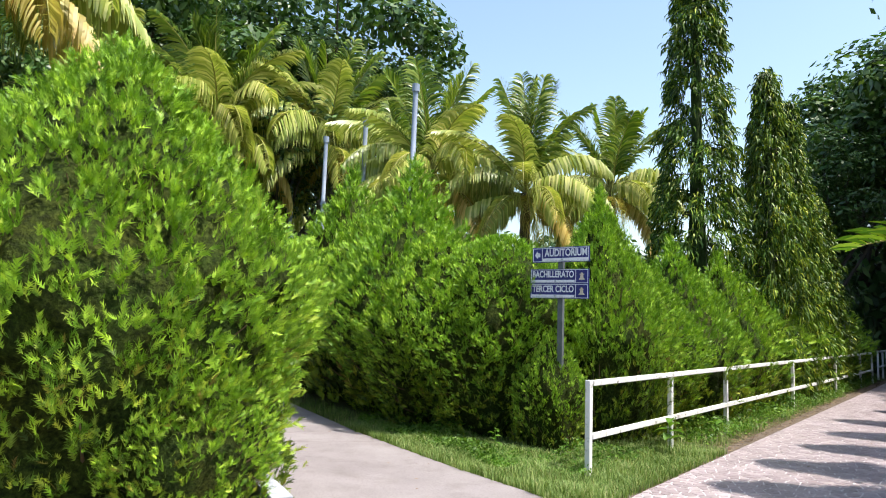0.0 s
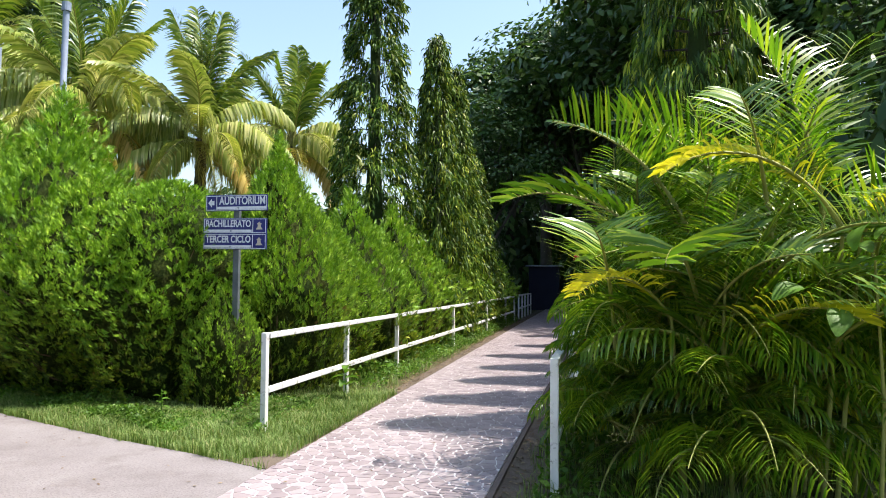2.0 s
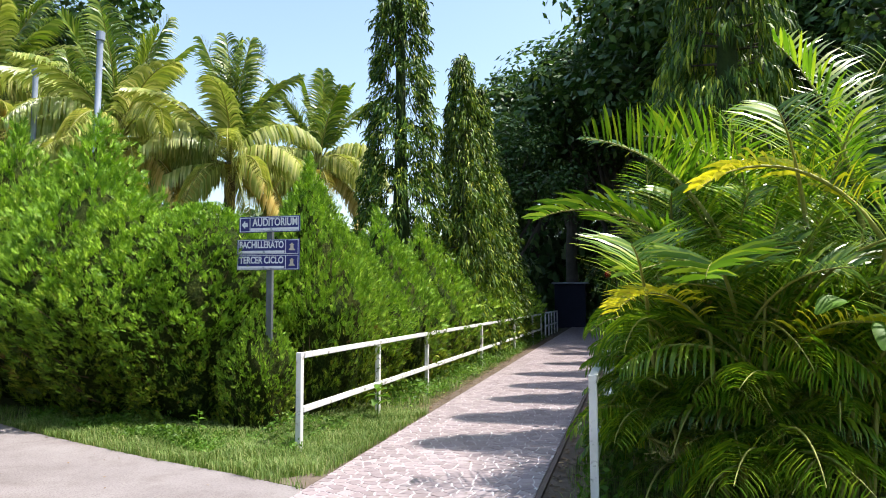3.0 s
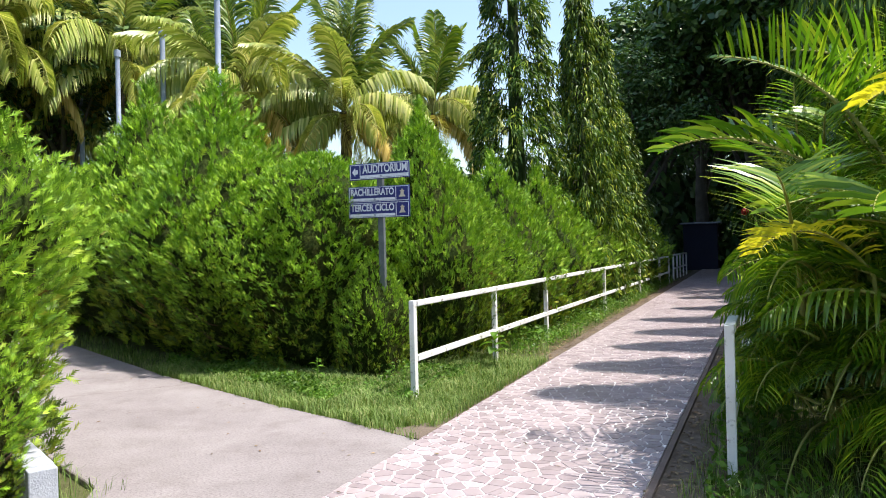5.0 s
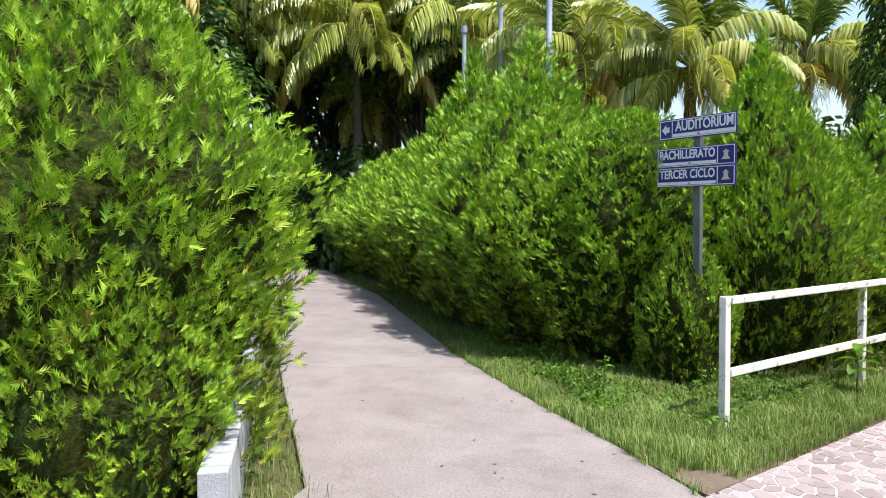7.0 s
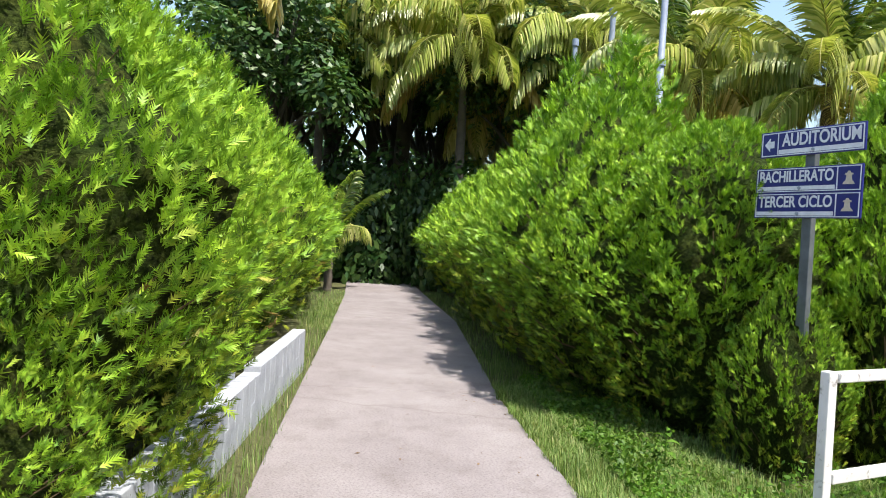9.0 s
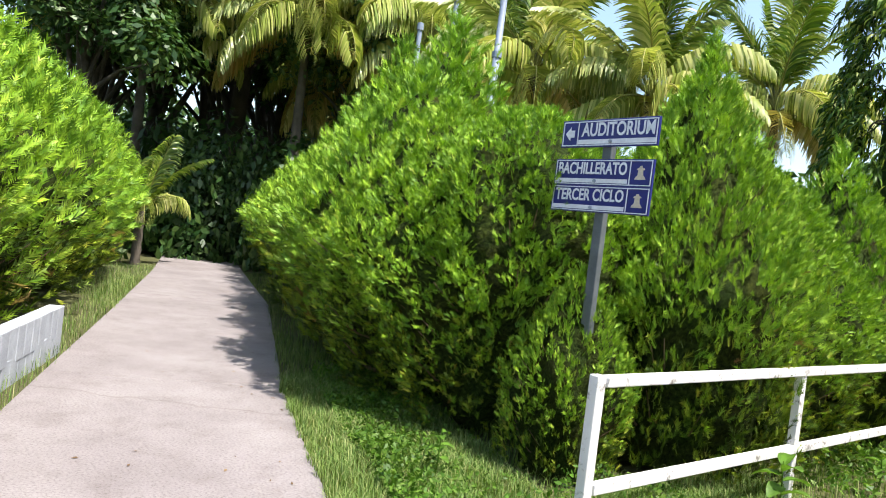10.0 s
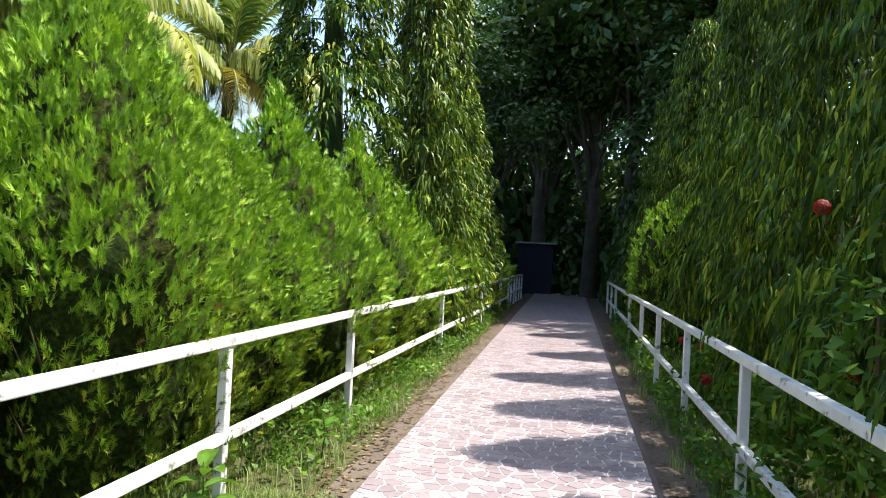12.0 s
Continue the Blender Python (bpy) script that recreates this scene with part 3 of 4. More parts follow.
def hedge(rows, group, close="middle"):
    for i, (x, y, h, r, kind) in enumerate(rows):
        arborvitae(x, y, h, r, kind, i * 67 + 13, {"pointed": CONE, "dome": APEX}.get(kind, HEDGE), group, close)


hedge([(-4.45, 9.5, 2.85, 1.31, "dome"), (-3.3, 10.4, 3.65, 1.2, "pointed"), (-3.4, 11.8, 2.75, 1.2, "full")], "hedge beside the tiled path", "close")
hedge([(-3.25, 13.15, 3.2, 1.15, "pointed"), (-3.3, 14.3, 2.75, 1.1, "full"), (-3.1, 15.35, 3.15, 1.05, "pointed")], "hedge beside the tiled path")
hedge([(-3.3, 16.6 + 1.45 * i, 2.85 - 0.04 * i, 1.15, "full") for i in range(9)], "hedge beside the tiled path", "far")
hedge([(-5.5, 9.35, 3.05, 1.35, "shoulder")], "hedge beside the concrete path", "close")
hedge([(-6.5, 9.75, 3.5, 1.45, "shoulder"), (-7.3, 10.7, 4.6, 1.9, "pointed"), (-8.6, 10.75, 3.6, 1.55, "shoulder"), (-10.1, 11.8, 5.0, 1.85, "pointed"),
       (-11.5, 12.0, 3.5, 1.55, "shoulder")], "hedge beside the concrete path")
hedge([(-13.1 - 1.55 * i, 12.7 + 0.55 * i, 3.5, 1.5, "shoulder") for i in range(6)], "hedge beside the concrete path", "far")
hedge([(-4.05, 3.45, 3.75, 1.55, "full"), (-5.45, 3.95, 3.6, 1.4, "shoulder")], "hedge behind the block wall", "close")
hedge([(-6.85, 4.55, 3.6, 1.4, "shoulder")], "hedge behind the block wall")
hedge([(-8.4 - 1.6 * i, 5.15 + 0.6 * i, 3.6, 1.4, "shoulder") for i in range(6)], "hedge behind the block wall", "far")
hedge([(-6.2, 1.9, 3.8, 1.7, "shoulder"), (-5.0, 0.6, 3.6, 1.5, "shoulder")], "hedge behind the block wall", "far")
hedge([(1.85, 20.4, 2.9, 1.0, "dome")], "hedge beside the tiled path")
hedge([(-3.28, 9.0, 1.5, 0.48, "full"), (-3.0, 3.62, 1.5, 0.62, "full")], "low side shoots of the hedge")


# ---- palms ----
def frond(length, rise, bend, leaflet, stations=46, fold=0.55, droop=0.6, width=0.042, twist=0.0, sweep=0.45):
    """A feather-shaped palm leaf that starts at the origin and runs out along x: quads of leaflets, then of the rib."""
    n = 14
    s = np.linspace(0, 1, n)
    ang = np.radians(rise - bend * s ** 1.25)
    step = length / (n - 1)
    X = np.concatenate([[0], np.cumsum(np.cos(ang[:-1]) * step)])
    Z = np.concatenate([[0], np.cumsum(np.sin(ang[:-1]) * step)])
    rib = np.stack([X, twist * s ** 2 * length, Z], 1)
    t = np.repeat(np.linspace(0.16, 0.99, stations), 2)
    side = np.tile([1.0, -1.0], stations)
    t = np.clip(t + rng.normal(0, 0.004, len(t)), 0, 1)
    base = np.stack([np.interp(t, s, rib[:, k]) for k in range(3)], 1)
    a = np.interp(t, s, ang)
    tang = np.stack([np.cos(a), 0 * a, np.sin(a)], 1)
    nrm = np.stack([-np.sin(a), 0 * a, np.cos(a)], 1)
    lat = np.array([[0, 1.0, 0]]) * side[:, None]
    ll = leaflet * (np.sin(np.pi * (0.10 + 0.86 * t)) ** 0.6) * rng.uniform(0.88, 1.08, len(t))
    jit = rng.normal(0, 0.07, (len(t), 3))
    d0 = unit(lat * (1.15 - 0.45 * sweep) + tang * sweep + nrm * fold + jit)
    d1 = unit(d0 + np.array([0, 0, -1.0]) * droop)
    d2 = unit(d1 + np.array([0, 0, -1.0]) * droop * 1.1)
    p0 = base
    p1 = p0 + d0 * (ll * 0.34)[:, None]
    p2 = p1 + d1 * (ll * 0.36)[:, None]
    p3 = p2 + d2 * (ll * 0.30)[:, None]
    w = unit(np.cross(d1, lat + nrm * 0.01)) * width / 2 + unit(np.cross(d1, nrm)) * width / 2 * 0.2
    rows = [(p0 - w * 0.5, p0 + w * 0.5), (p1 - w, p1 + w), (p2 - w * 0.8, p2 + w * 0.8), (p3 - w * 0.1, p3 + w * 0.1)]
    V = np.stack([v for r in rows for v in r], 1)
    m = len(t)
    off = np.arange(m)[:, None] * 8
    F = np.concatenate([off + np.array([[0, 1, 3, 2]]), off + np.array([[2, 3, 5, 4]]), off + np.array([[4, 5, 7, 6]])])
    rv, rf = tube(rib, np.linspace(0.032, 0.006, n) * (length / 3) ** 0.5, 4)
    return (V.reshape(-1, 3), F), (rv, rf)


def frond_mesh(mat, rib_mat, *a, **k):
    leaf, rib = frond(*a, **k)
    V, F = join([leaf, rib])
    me = mesh_np("frond", V, F, (mat, rib_mat))
    me.polygons.foreach_set("material_index", np.concatenate([np.zeros(len(leaf[1]), np.int32), np.ones(len(rib[1]), np.int32)]))
    return me


COCO = {
    "spear": [frond_mesh(M_PALM, M_RIB, 3.2, 86 - 5 * i, 10 + 12 * i, 0.72, stations=60, fold=0.35, droop=0.22, width=0.055, twist=0.03, sweep=1.1) for i in range(2)],
    "young": [frond_mesh((M_PALM, M_PALM, M_PALM_PALE)[i], M_RIB, 3.3, 74 - 8 * i, 26 + 20 * i, 0.85, stations=62, fold=0.2, droop=0.55, width=0.055, twist=0.06 * (i - 1), sweep=0.9) for i in range(3)],
    "mid": [frond_mesh(M_PALM_PALE, M_RIB, 3.1, 56 - 10 * i, 128 + 4 * i, 0.9, stations=62, fold=0.0, droop=2.2, width=0.055, twist=0.07 * (i - 1), sweep=0.6) for i in range(3)],
    "low": [frond_mesh((M_PALM_PALE, M_PALM_PALE, M_PALM_DRY)[i], M_RIB, 2.9, 26 - 15 * i, 106 - 8 * i, 0.86, stations=60, fold=-0.1, droop=2.8, width=0.055, twist=0.08 * (i - 1), sweep=0.6) for i in range(3)],
}


def trunk_mesh(h, r0, r1, lean=0.0, mat=None, rings=30, sides=12, swell=0.02):
    z = np.linspace(-0.15, h, rings)
    s = np.linspace(0, 1, rings)
    r = r0 + (r1 - r0) * s + swell * (np.arange(rings) % 2)
    return mesh_np("trunk", *tube(np.stack([lean * s ** 1.6, 0.3 * lean * s, z], 1), r, sides), mat or M_PALM_TRUNK)


def coconut_palm(x, y, h, turn, scale=1.0, dense=1.0):
    ob = thing("coconut_palm", x, y, 0, turn, label="young coconut palm with drooping yellowing lower fronds", category="palm tree", group="coconut palms")
    ob.scale = (1, 1, 1)
    child("trunk", trunk_mesh(h, 0.2, 0.12), ob, "ringed grey palm trunk")
    k = 0
    for kind, count, up in (("spear", 4, 0.0), ("young", 9, -0.05), ("mid", 10, -0.15), ("low", 13, -0.3)):
        for i in range(max(2, round(count * dense))):
            me = COCO[kind][i % len(COCO[kind])]
            f = child("frond", me, ob, "yellowed drying frond" if kind == "low" else "")
            f.matrix_basis = pose(0, 0, h + up + 0.15, rng.uniform(-14, 14), rng.uniform(-9, 9), k * 137.5 + rng.uniform(-18, 18)) @ Matrix.Diagonal((scale, scale, scale, 1))
            k += 1
    return ob


for i, (x, y, h, s) in enumerate(((-8.9, 22.6, 6.0, 1.0), (-9.2, 17.7, 5.3, 0.98), (-12.4, 17.2, 5.9, 1.12), (-19.3, 19.0, 8.2, 1.3), (-21.6, 15.6, 8.3, 1.45), (-25.5, 11.6, 9.0, 1.6),
                                  (-24.0, 18.6, 7.6, 1.3), (-16.5, 20.6, 6.2, 1.1), (-26.5, 20.5, 6.6, 1.2), (-12.0, 4.6, 7.6, 1.2))):
    coconut_palm(x, y, h, i * 53, s)

young_palm = thing("young_palm", -19.4, 10.35, 0, 20, label="small young palm with bright arching fronds beside the path", category="palm")
for i in range(7):
    f = child("frond", COCO["young" if i < 4 else "mid"][i % 2], young_palm)
    f.matrix_basis = pose(0, 0, 1.3, rng.uniform(-10, 10), 0, i * 137.5) @ Matrix.Diagonal((0.72, 0.72, 0.72, 1))
child("trunk", trunk_mesh(1.4, 0.12, 0.1, rings=10), young_palm)


def areca_fronds():
    """Upper fronds with stiff, well parted leaflets, a yellow one, and low ones with fine hanging leaflets."""
    top = [frond_mesh((M_ARECA, M_ARECA, M_ARECA, M_ARECA_YELLOW)[i], M_RIB, 1.6, (82, 66, 50, 56)[i], (38, 66, 82, 98)[i], 0.6, stations=33, fold=(0.75, 0.6, 0.45, 0.3)[i], droop=0.2, width=0.031, twist=0.04 * (i - 1)) for i in range(4)]
    low = [frond_mesh((M_ARECA, M_ARECA, M_ARECA_YELLOW)[i], M_RIB, 1.25, 48 - 16 * i, 92, 0.44, stations=30, fold=0.25, droop=0.8, width=0.02) for i in range(3)]
    return top, low


def areca_palm(x, y, turn, fronds, stems=9, height=2.0, rx=1.0, ry=0.7, leaders=()):
    """A clump of canes; leaders are large fronds of given foot, heading and kind."""
    ob = thing("areca_palm", x, y, 0, turn, label="bushy areca palm clump with green and yellow fronds", category="palm")
    top, low = fronds

    def place(me, px, py, pz, az, size, tilt=0.0, label=""):
        reach = 1.05 * size
        if x + px + reach * math.cos(math.radians(az + turn)) < 0.78:
            return
        f = child("frond", me, ob, label)
        f.matrix_basis = pose(px, py, pz, rng.uniform(-14, 14), tilt + rng.uniform(-8, 8), az) @ Matrix.Diagonal((size, size, size, 1))

    for i in range(stems):
        a = i * 2.39996
        r = math.sqrt((i + 0.5) / stems)
        px, py = rx * r * math.cos(a), ry * r * math.sin(a)
        h = height * rng.uniform(0.4, 1.0)
        lx, ly = px * 0.25 + rng.normal(0, 0.05), py * 0.25 + rng.normal(0, 0.05)
        z = np.linspace(-0.08, h, 10)
        t = np.linspace(0, 1, 10)
        child("stem", mesh_np("stem", *tube(np.stack([px + lx * t ** 1.5, py + ly * t ** 1.5, z], 1), 0.018 - 0.006 * t + 0.0015 * (np.arange(10) % 2), 8), M_RIB), ob, "ringed green-yellow cane")
        for j in range(4):
            place(top[int(rng.choice([0, 1, 2, 3], p=[0.3, 0.4, 0.26, 0.04]))], px + lx, py + ly, h - 0.05 * j, math.degrees(a) + j * 137.5 + rng.uniform(-25, 25), rng.uniform(0.72, 1.0))
        for j in range(12):
            place(low[int(rng.choice([0, 1, 2], p=[0.55, 0.41, 0.04]))], px * 1.05, py * 1.05, rng.uniform(0.2, 0.35 + h * 0.75), math.degrees(a) + rng.uniform(-130, 130), rng.uniform(0.6, 1.0), rng.uniform(-5, 15))
    for j in range(22 if leaders else 0):
        place(low[j % 2], rng.uniform(-1.0, -0.75), rng.uniform(-0.75, 0.7), rng.uniform(0.25, 1.15), rng.uniform(140, 250), rng.uniform(0.5, 0.66), rng.uniform(-5, 10))
    for px, py, pz, az, kind, size in leaders:
        place(top[kind], px, py, pz, az, size, label="bright yellow frond" if kind == 3 else "")
        child("stem", mesh_np("stem", *tube([(px * 0.8, py * 0.8, -0.08), (px * 0.9, py * 0.9, pz * 0.5), (px, py, pz)], (0.02, 0.017, 0.013), 8), M_RIB), ob, "ringed green-yellow cane")
    return ob


ARECA = areca_fronds()
areca_palm(2.35, 7.3, 0, ARECA, 17, 1.75, 0.98, 0.7, ((-0.55, -0.3, 1.7, 172, 2, 0.98), (-0.35, -0.1, 2.0, 190, 1, 0.98), (0.62, -0.75, 1.95, 190, 3, 0.95), (0.75, -0.7, 1.9, 325, 3, 0.7), (0.7, 0.0, 2.1, 150, 0, 1.1), (0.75, -0.2, 1.9, -25, 2, 1.1),
                                                        (0.1, 0.3, 2.1, 165, 1, 1.05), (0.5, 0.2, 2.2, 60, 0, 1.05), (0.95, -0.3, 1.8, 10, 1, 1.1), (-0.55, -0.75, 1.3, 215, 3, 0.62), (0.2, -0.5, 1.9, 250, 1, 0.9)))
areca_palm(4.2, 8.4, 130, ARECA, 4, 1.5, 0.5, 0.5)


# ---- ashoka trees ----
def hanging_leaves(p, out, length, width):
    """Narrow leaves that start at p, lean along out and hang."""
    n = len(p)
    d = unit(out + rng.normal(0, 0.35, (n, 3)))
    down = np.array([0, 0, -1.0])
    d0, d1, d2 = unit(d + down * 0.15), unit(d * 0.75 + down * 0.75), unit(d * 0.3 + down)
    p1 = p + d0 * (length * 0.3)[:, None]
    p2 = p1 + d1 * (length * 0.35)[:, None]
    p3 = p2 + d2 * (length * 0.35)[:, None]
    w = unit(np.cross(d1, rng.normal(size=(n, 3)))) * (width / 2)[:, None]
    V = np.stack([p, p1 - w, p1 + w, p2 - w, p2 + w, p3], 1).reshape(-1, 3)
    off = np.arange(n)[:, None] * 6
    tri = np.concatenate([off + np.array([[a, b, c]]) for a, b, c in ((0, 2, 1), (1, 2, 4), (1, 4, 3), (3, 4, 5))])
    return V, tri


def ashoka_mesh(height, radius, tufts, per=34, tip=0.1, leaf=0.3, foot=1.0, hang=0.0):
    """Leaves in hanging tufts at the ends of drooping boughs round a narrow column."""
    z = 0.04 + 0.96 * rng.uniform(0, 1, tufts)
    prof = np.clip((1 - z) / 0.7, 0, 1) ** 1.05 * (1 - tip) + tip * (1 - z * 0.6)
    prof = prof * np.clip(foot + z * 1.8, foot, 1)
    th = rng.uniform(0, 6.283, tufts)
    r = radius * prof * rng.uniform(0.5, 1.08, tufts)
    c = np.stack([r * np.cos(th), r * np.sin(th), z * height], 1)
    size = rng.uniform(0.65, 1.3, tufts)
    which = np.repeat(np.arange(tufts), (per * size ** 1.5).astype(int))
    q = rng.uniform(0, 1, len(which))
    out = np.stack([np.cos(th), np.sin(th), 0 * th], 1)[which]
    side = np.stack([-np.sin(th), np.cos(th), 0 * th], 1)[which]
    k = size[which][:, None]
    p = c[which] + k * (out * (0.26 * q)[:, None] + side * rng.normal(0, 0.07, len(which))[:, None] + np.array([0, 0, -0.30]) * (q ** 1.6)[:, None] + rng.normal(0, 0.03, (len(which), 3)))
    way = (out * 0.7 + unit(rng.normal(size=(len(which), 3))) * 0.75) * (1 - 0.5 * hang) + np.array([0, 0, -0.9 * hang])
    return hanging_leaves(p, way, rng.uniform(0.6, 1.15, len(which)) * leaf, rng.uniform(0.10, 0.16, len(which)) * leaf * (1 - 0.2 * hang))


ASHOKA = {}


def ashoka(x, y, height, radius, turn, label, tip=0.1, dense=1.0, foot=1.0, leaf=0.26, hang=0.0):
    """One tree; trees of about one height share their meshes."""
    base = 11.8 if height > 10 else 7.0
    key = (base, round(tip, 2), dense, foot, leaf)
    if key not in ASHOKA:
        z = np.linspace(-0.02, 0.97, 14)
        # Dark tube round the trunk that stands for the shade between the tufts.
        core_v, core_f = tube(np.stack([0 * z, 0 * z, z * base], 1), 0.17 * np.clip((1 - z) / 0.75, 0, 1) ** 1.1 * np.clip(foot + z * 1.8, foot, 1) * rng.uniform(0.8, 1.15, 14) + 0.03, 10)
        limbs = [tube([(0, 0, h), (0.35 * math.cos(a), 0.35 * math.sin(a), h + 0.02), (0.7 * (1.05 - h / base) * math.cos(a), 0.7 * (1.05 - h / base) * math.sin(a), h - 0.22)], (0.018, 0.012, 0.005), 4)
                 for h, a in zip(rng.uniform(0.1 * base, 0.94 * base, 70), rng.uniform(0, 6.283, 70))]
        tufts = int(base * 46 * dense)
        ASHOKA[key] = (mesh_np("leaves", *ashoka_mesh(base, 0.95, tufts, tip=tip, foot=foot, leaf=leaf, hang=hang, per=34 if hang == 0 else 52), M_ASHOKA),
                       mesh_np("trunk", *join([tube([(0, 0, -0.15), (0.02, 0, 0.33 * base), (0, 0.02, 0.67 * base), (0, 0, 0.98 * base)], (0.09, 0.07, 0.045, 0.015), 8), *limbs]), M_BARK),
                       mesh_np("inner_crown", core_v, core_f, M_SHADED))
    leaves, trunk, core = ASHOKA[key]
    ob = thing("ashoka_tree", x, y, 0, turn, (radius / 0.95, radius / 0.95, height / base), label=label, category="tree", group="ashoka trees")
    child("leaves", leaves, ob)
    child("trunk", trunk, ob)
    child("inner_crown", core, ob, "dark core with the crown's inner shade put into its colour")
    return ob


TALL = "tall narrow ashoka tree with drooping glossy leaves"
ashoka(-3.95, 16.6, 11.8, 0.92, 10, TALL, tip=0.4, dense=1.25, foot=0.5)
ashoka(-2.85, 18.2, 7.8, 0.78, 80, TALL, dense=1.3, foot=0.5)
ashoka(-2.75, 19.6, 7.4, 0.76, 150, TALL, dense=1.3, foot=0.5)
ashoka(-2.9, 21.4, 6.0, 0.85, 220, TALL, dense=1.3, foot=0.5)
ashoka(-2.9, 23.6, 5.6, 0.85, 290, TALL, dense=1.3, foot=0.5)
RIGHT = "drooping ashoka tree overhanging the white railing"
for i, y in enumerate((9.3, 11.0, 12.75, 14.5, 16.5, 18.9, 22.0, 24.4, 27.4)):
    ashoka(2.35 + 0.1 * (i % 2), y, 6.9 + 0.3 * math.sin(i * 2.1), 1.0, i * 61, RIGHT, tip=0.05, dense=1.0, leaf=0.2, hang=1.0)


# ---- broadleaf woods ----
def broad_tree_meshes(height, crown, lobes, per):
    c = unit(rng.normal(size=(lobes, 3))) * rng.uniform(0.35, 1.0, lobes)[:, None] * np.array([crown, crown, crown * 0.8]) + np.array([0, 0, height - crown * 0.75])
    r = rng.uniform(0.22, 0.4, lobes) * crown
    which = np.repeat(np.arange(lobes), per)
    d = unit(rng.normal(size=(len(which), 3)) + np.array([0, 0, 0.35]))
    p = c[which] + d * r[which][:, None] * rng.uniform(0.6, 1.05, len(which))[:, None] * np.array([1.15, 1.15, 0.7])
    nrm = unit(d + np.array([0, 0, 0.8]) + rng.normal(0, 0.4, p.shape))
    a = unit(np.cross(nrm, rng.normal(size=p.shape)))
    b = np.cross(nrm, a)
    s = rng.uniform(0.08, 0.165, len(p))[:, None] * crown / 3.2
    V = np.stack([p - a * s, p + b * s * 0.5, p + a * s * 1.1, p - b * s * 0.5 - nrm * s * 0.2], 1).reshape(-1, 3)
    F = np.arange(len(V)).reshape(-1, 4)
    wood = [tube([(0, 0, -0.2), (0.1, 0.05, height * 0.25), (0, 0, height * 0.5), (0.1, 0.1, height * 0.8)], (0.3, 0.22, 0.17, 0.06), 10)]
    for k in range(min(lobes, 14)):
        st = np.array([0, 0, height * rng.uniform(0.25, 0.6)])
        wood.append(tube([st, (st + c[k]) / 2 + (0, 0, 0.3), c[k]], (0.1, 0.06, 0.02), 6))
    wv, wf = join(wood)
    return mesh_np("crown", V, F, M_BROAD), mesh_np("trunk", wv, wf, M_BARK)


BROAD = [broad_tree_meshes(11.0, 3.6, 36, 240) for _ in range(3)]
BIG = "large dark green broadleaf tree with dense crown"


def broad_tree(x, y, scale, turn, kind):
    ob = thing("broadleaf_tree", x, y, 0, turn, scale, label=BIG, category="tree", group="background trees")
    crown, trunk = BROAD[kind % 3]
    child("crown", crown, ob)
    child("trunk", trunk, ob)
    return ob


k = 0
for x, y, s in ((-25.5, 25.0, 1.7), (-30.5, 22.5, 1.8), (-31, 17, 1.4), (-33, 12, 1.4), (-30, 27, 1.5), (-37, 21, 1.5), 
                (3.2, 33, 1.6), (2.2, 38, 1.45), (7.0, 30, 1.6), (0.5, 40, 1.4), (9.5, 25, 1.3), (9.5, 19.5, 1.0), (12.5, 12.5, 1.2), (-2.2, 45, 1.25), (-4.4, 43.6, 1.3), (4.5, 37, 1.35), (12, 28, 1.4),
                (-1.5, 46, 1.4), (8.0, 34, 1.4), (3.6, 30.5, 0.9), (-4.2, 33, 0.85), (-21.8, 18.6, 0.95), (-22.5, 9.2, 0.95), (-27, 10.5, 1.0), (-29.5, 18.6, 1.1), (-33, 16.5, 1.2), (6.0, 31.5, 1.4), (-1.9, 41.5, 1.45), (-27.5, 16.0, 1.6), (-28.5, 13.0, 1.2)):
    broad_tree(x, y, s, k * 71, k)
    k += 1


def shade_thicket(x, y, w, h, turn):
    """Low dense understorey."""
    ob = thing("understorey_bush", x, y, 0, turn, (w, w, h), label="dark dense understorey bush under trees", category="bush", group="understorey")
    child("crown", THICKET, ob)
    return ob


pts = unit(rng.normal(size=(1900, 3)) * np.array([1, 1, 0.8])) * rng.uniform(0.5, 1.0, 1900)[:, None]
pts[:, 2] = np.abs(pts[:, 2])
na = unit(pts + rng.normal(0, 0.5, pts.shape))
ta = unit(np.cross(na, rng.normal(size=pts.shape)))
tb = np.cross(na, ta)
sz = rng.uniform(0.05, 0.105, len(pts))[:, None] * np.array([1, 1, 0.55])
THICKET = mesh_np("crown", np.stack([pts - ta * sz, pts + tb * sz * 0.5, pts + ta * sz, pts - tb * sz * 0.5], 1).reshape(-1, 3), np.arange(len(pts) * 4).reshape(-1, 4), M_BROAD)
for i, (x, y) in enumerate(((-28, 21), (-26, 24), (-31, 23), (-34, 20), (-24, 18), (-30, 9), (-26, 8), (-22, 21), (5.2, 24), (5.2, 20), (5.4, 16), (5.4, 12.5), (6.2, 9.5), (3.6, 28), (3.4, 32), (-4.8, 29), (-4.6, 33), (-4.6, 37), (2.8, 37), (-15, 20), (-12, 18.5), (-9, 20),
                            (-7, 17), (-5.5, 20), (-6, 14), (-18.5, 18.5), (-38, 17.5), (-36, 24), (0, 44), (-2, 44))):
    shade_thicket(x, y, 2.0, 2.6 + 0.8 * math.sin(i * 1.7), i * 47)

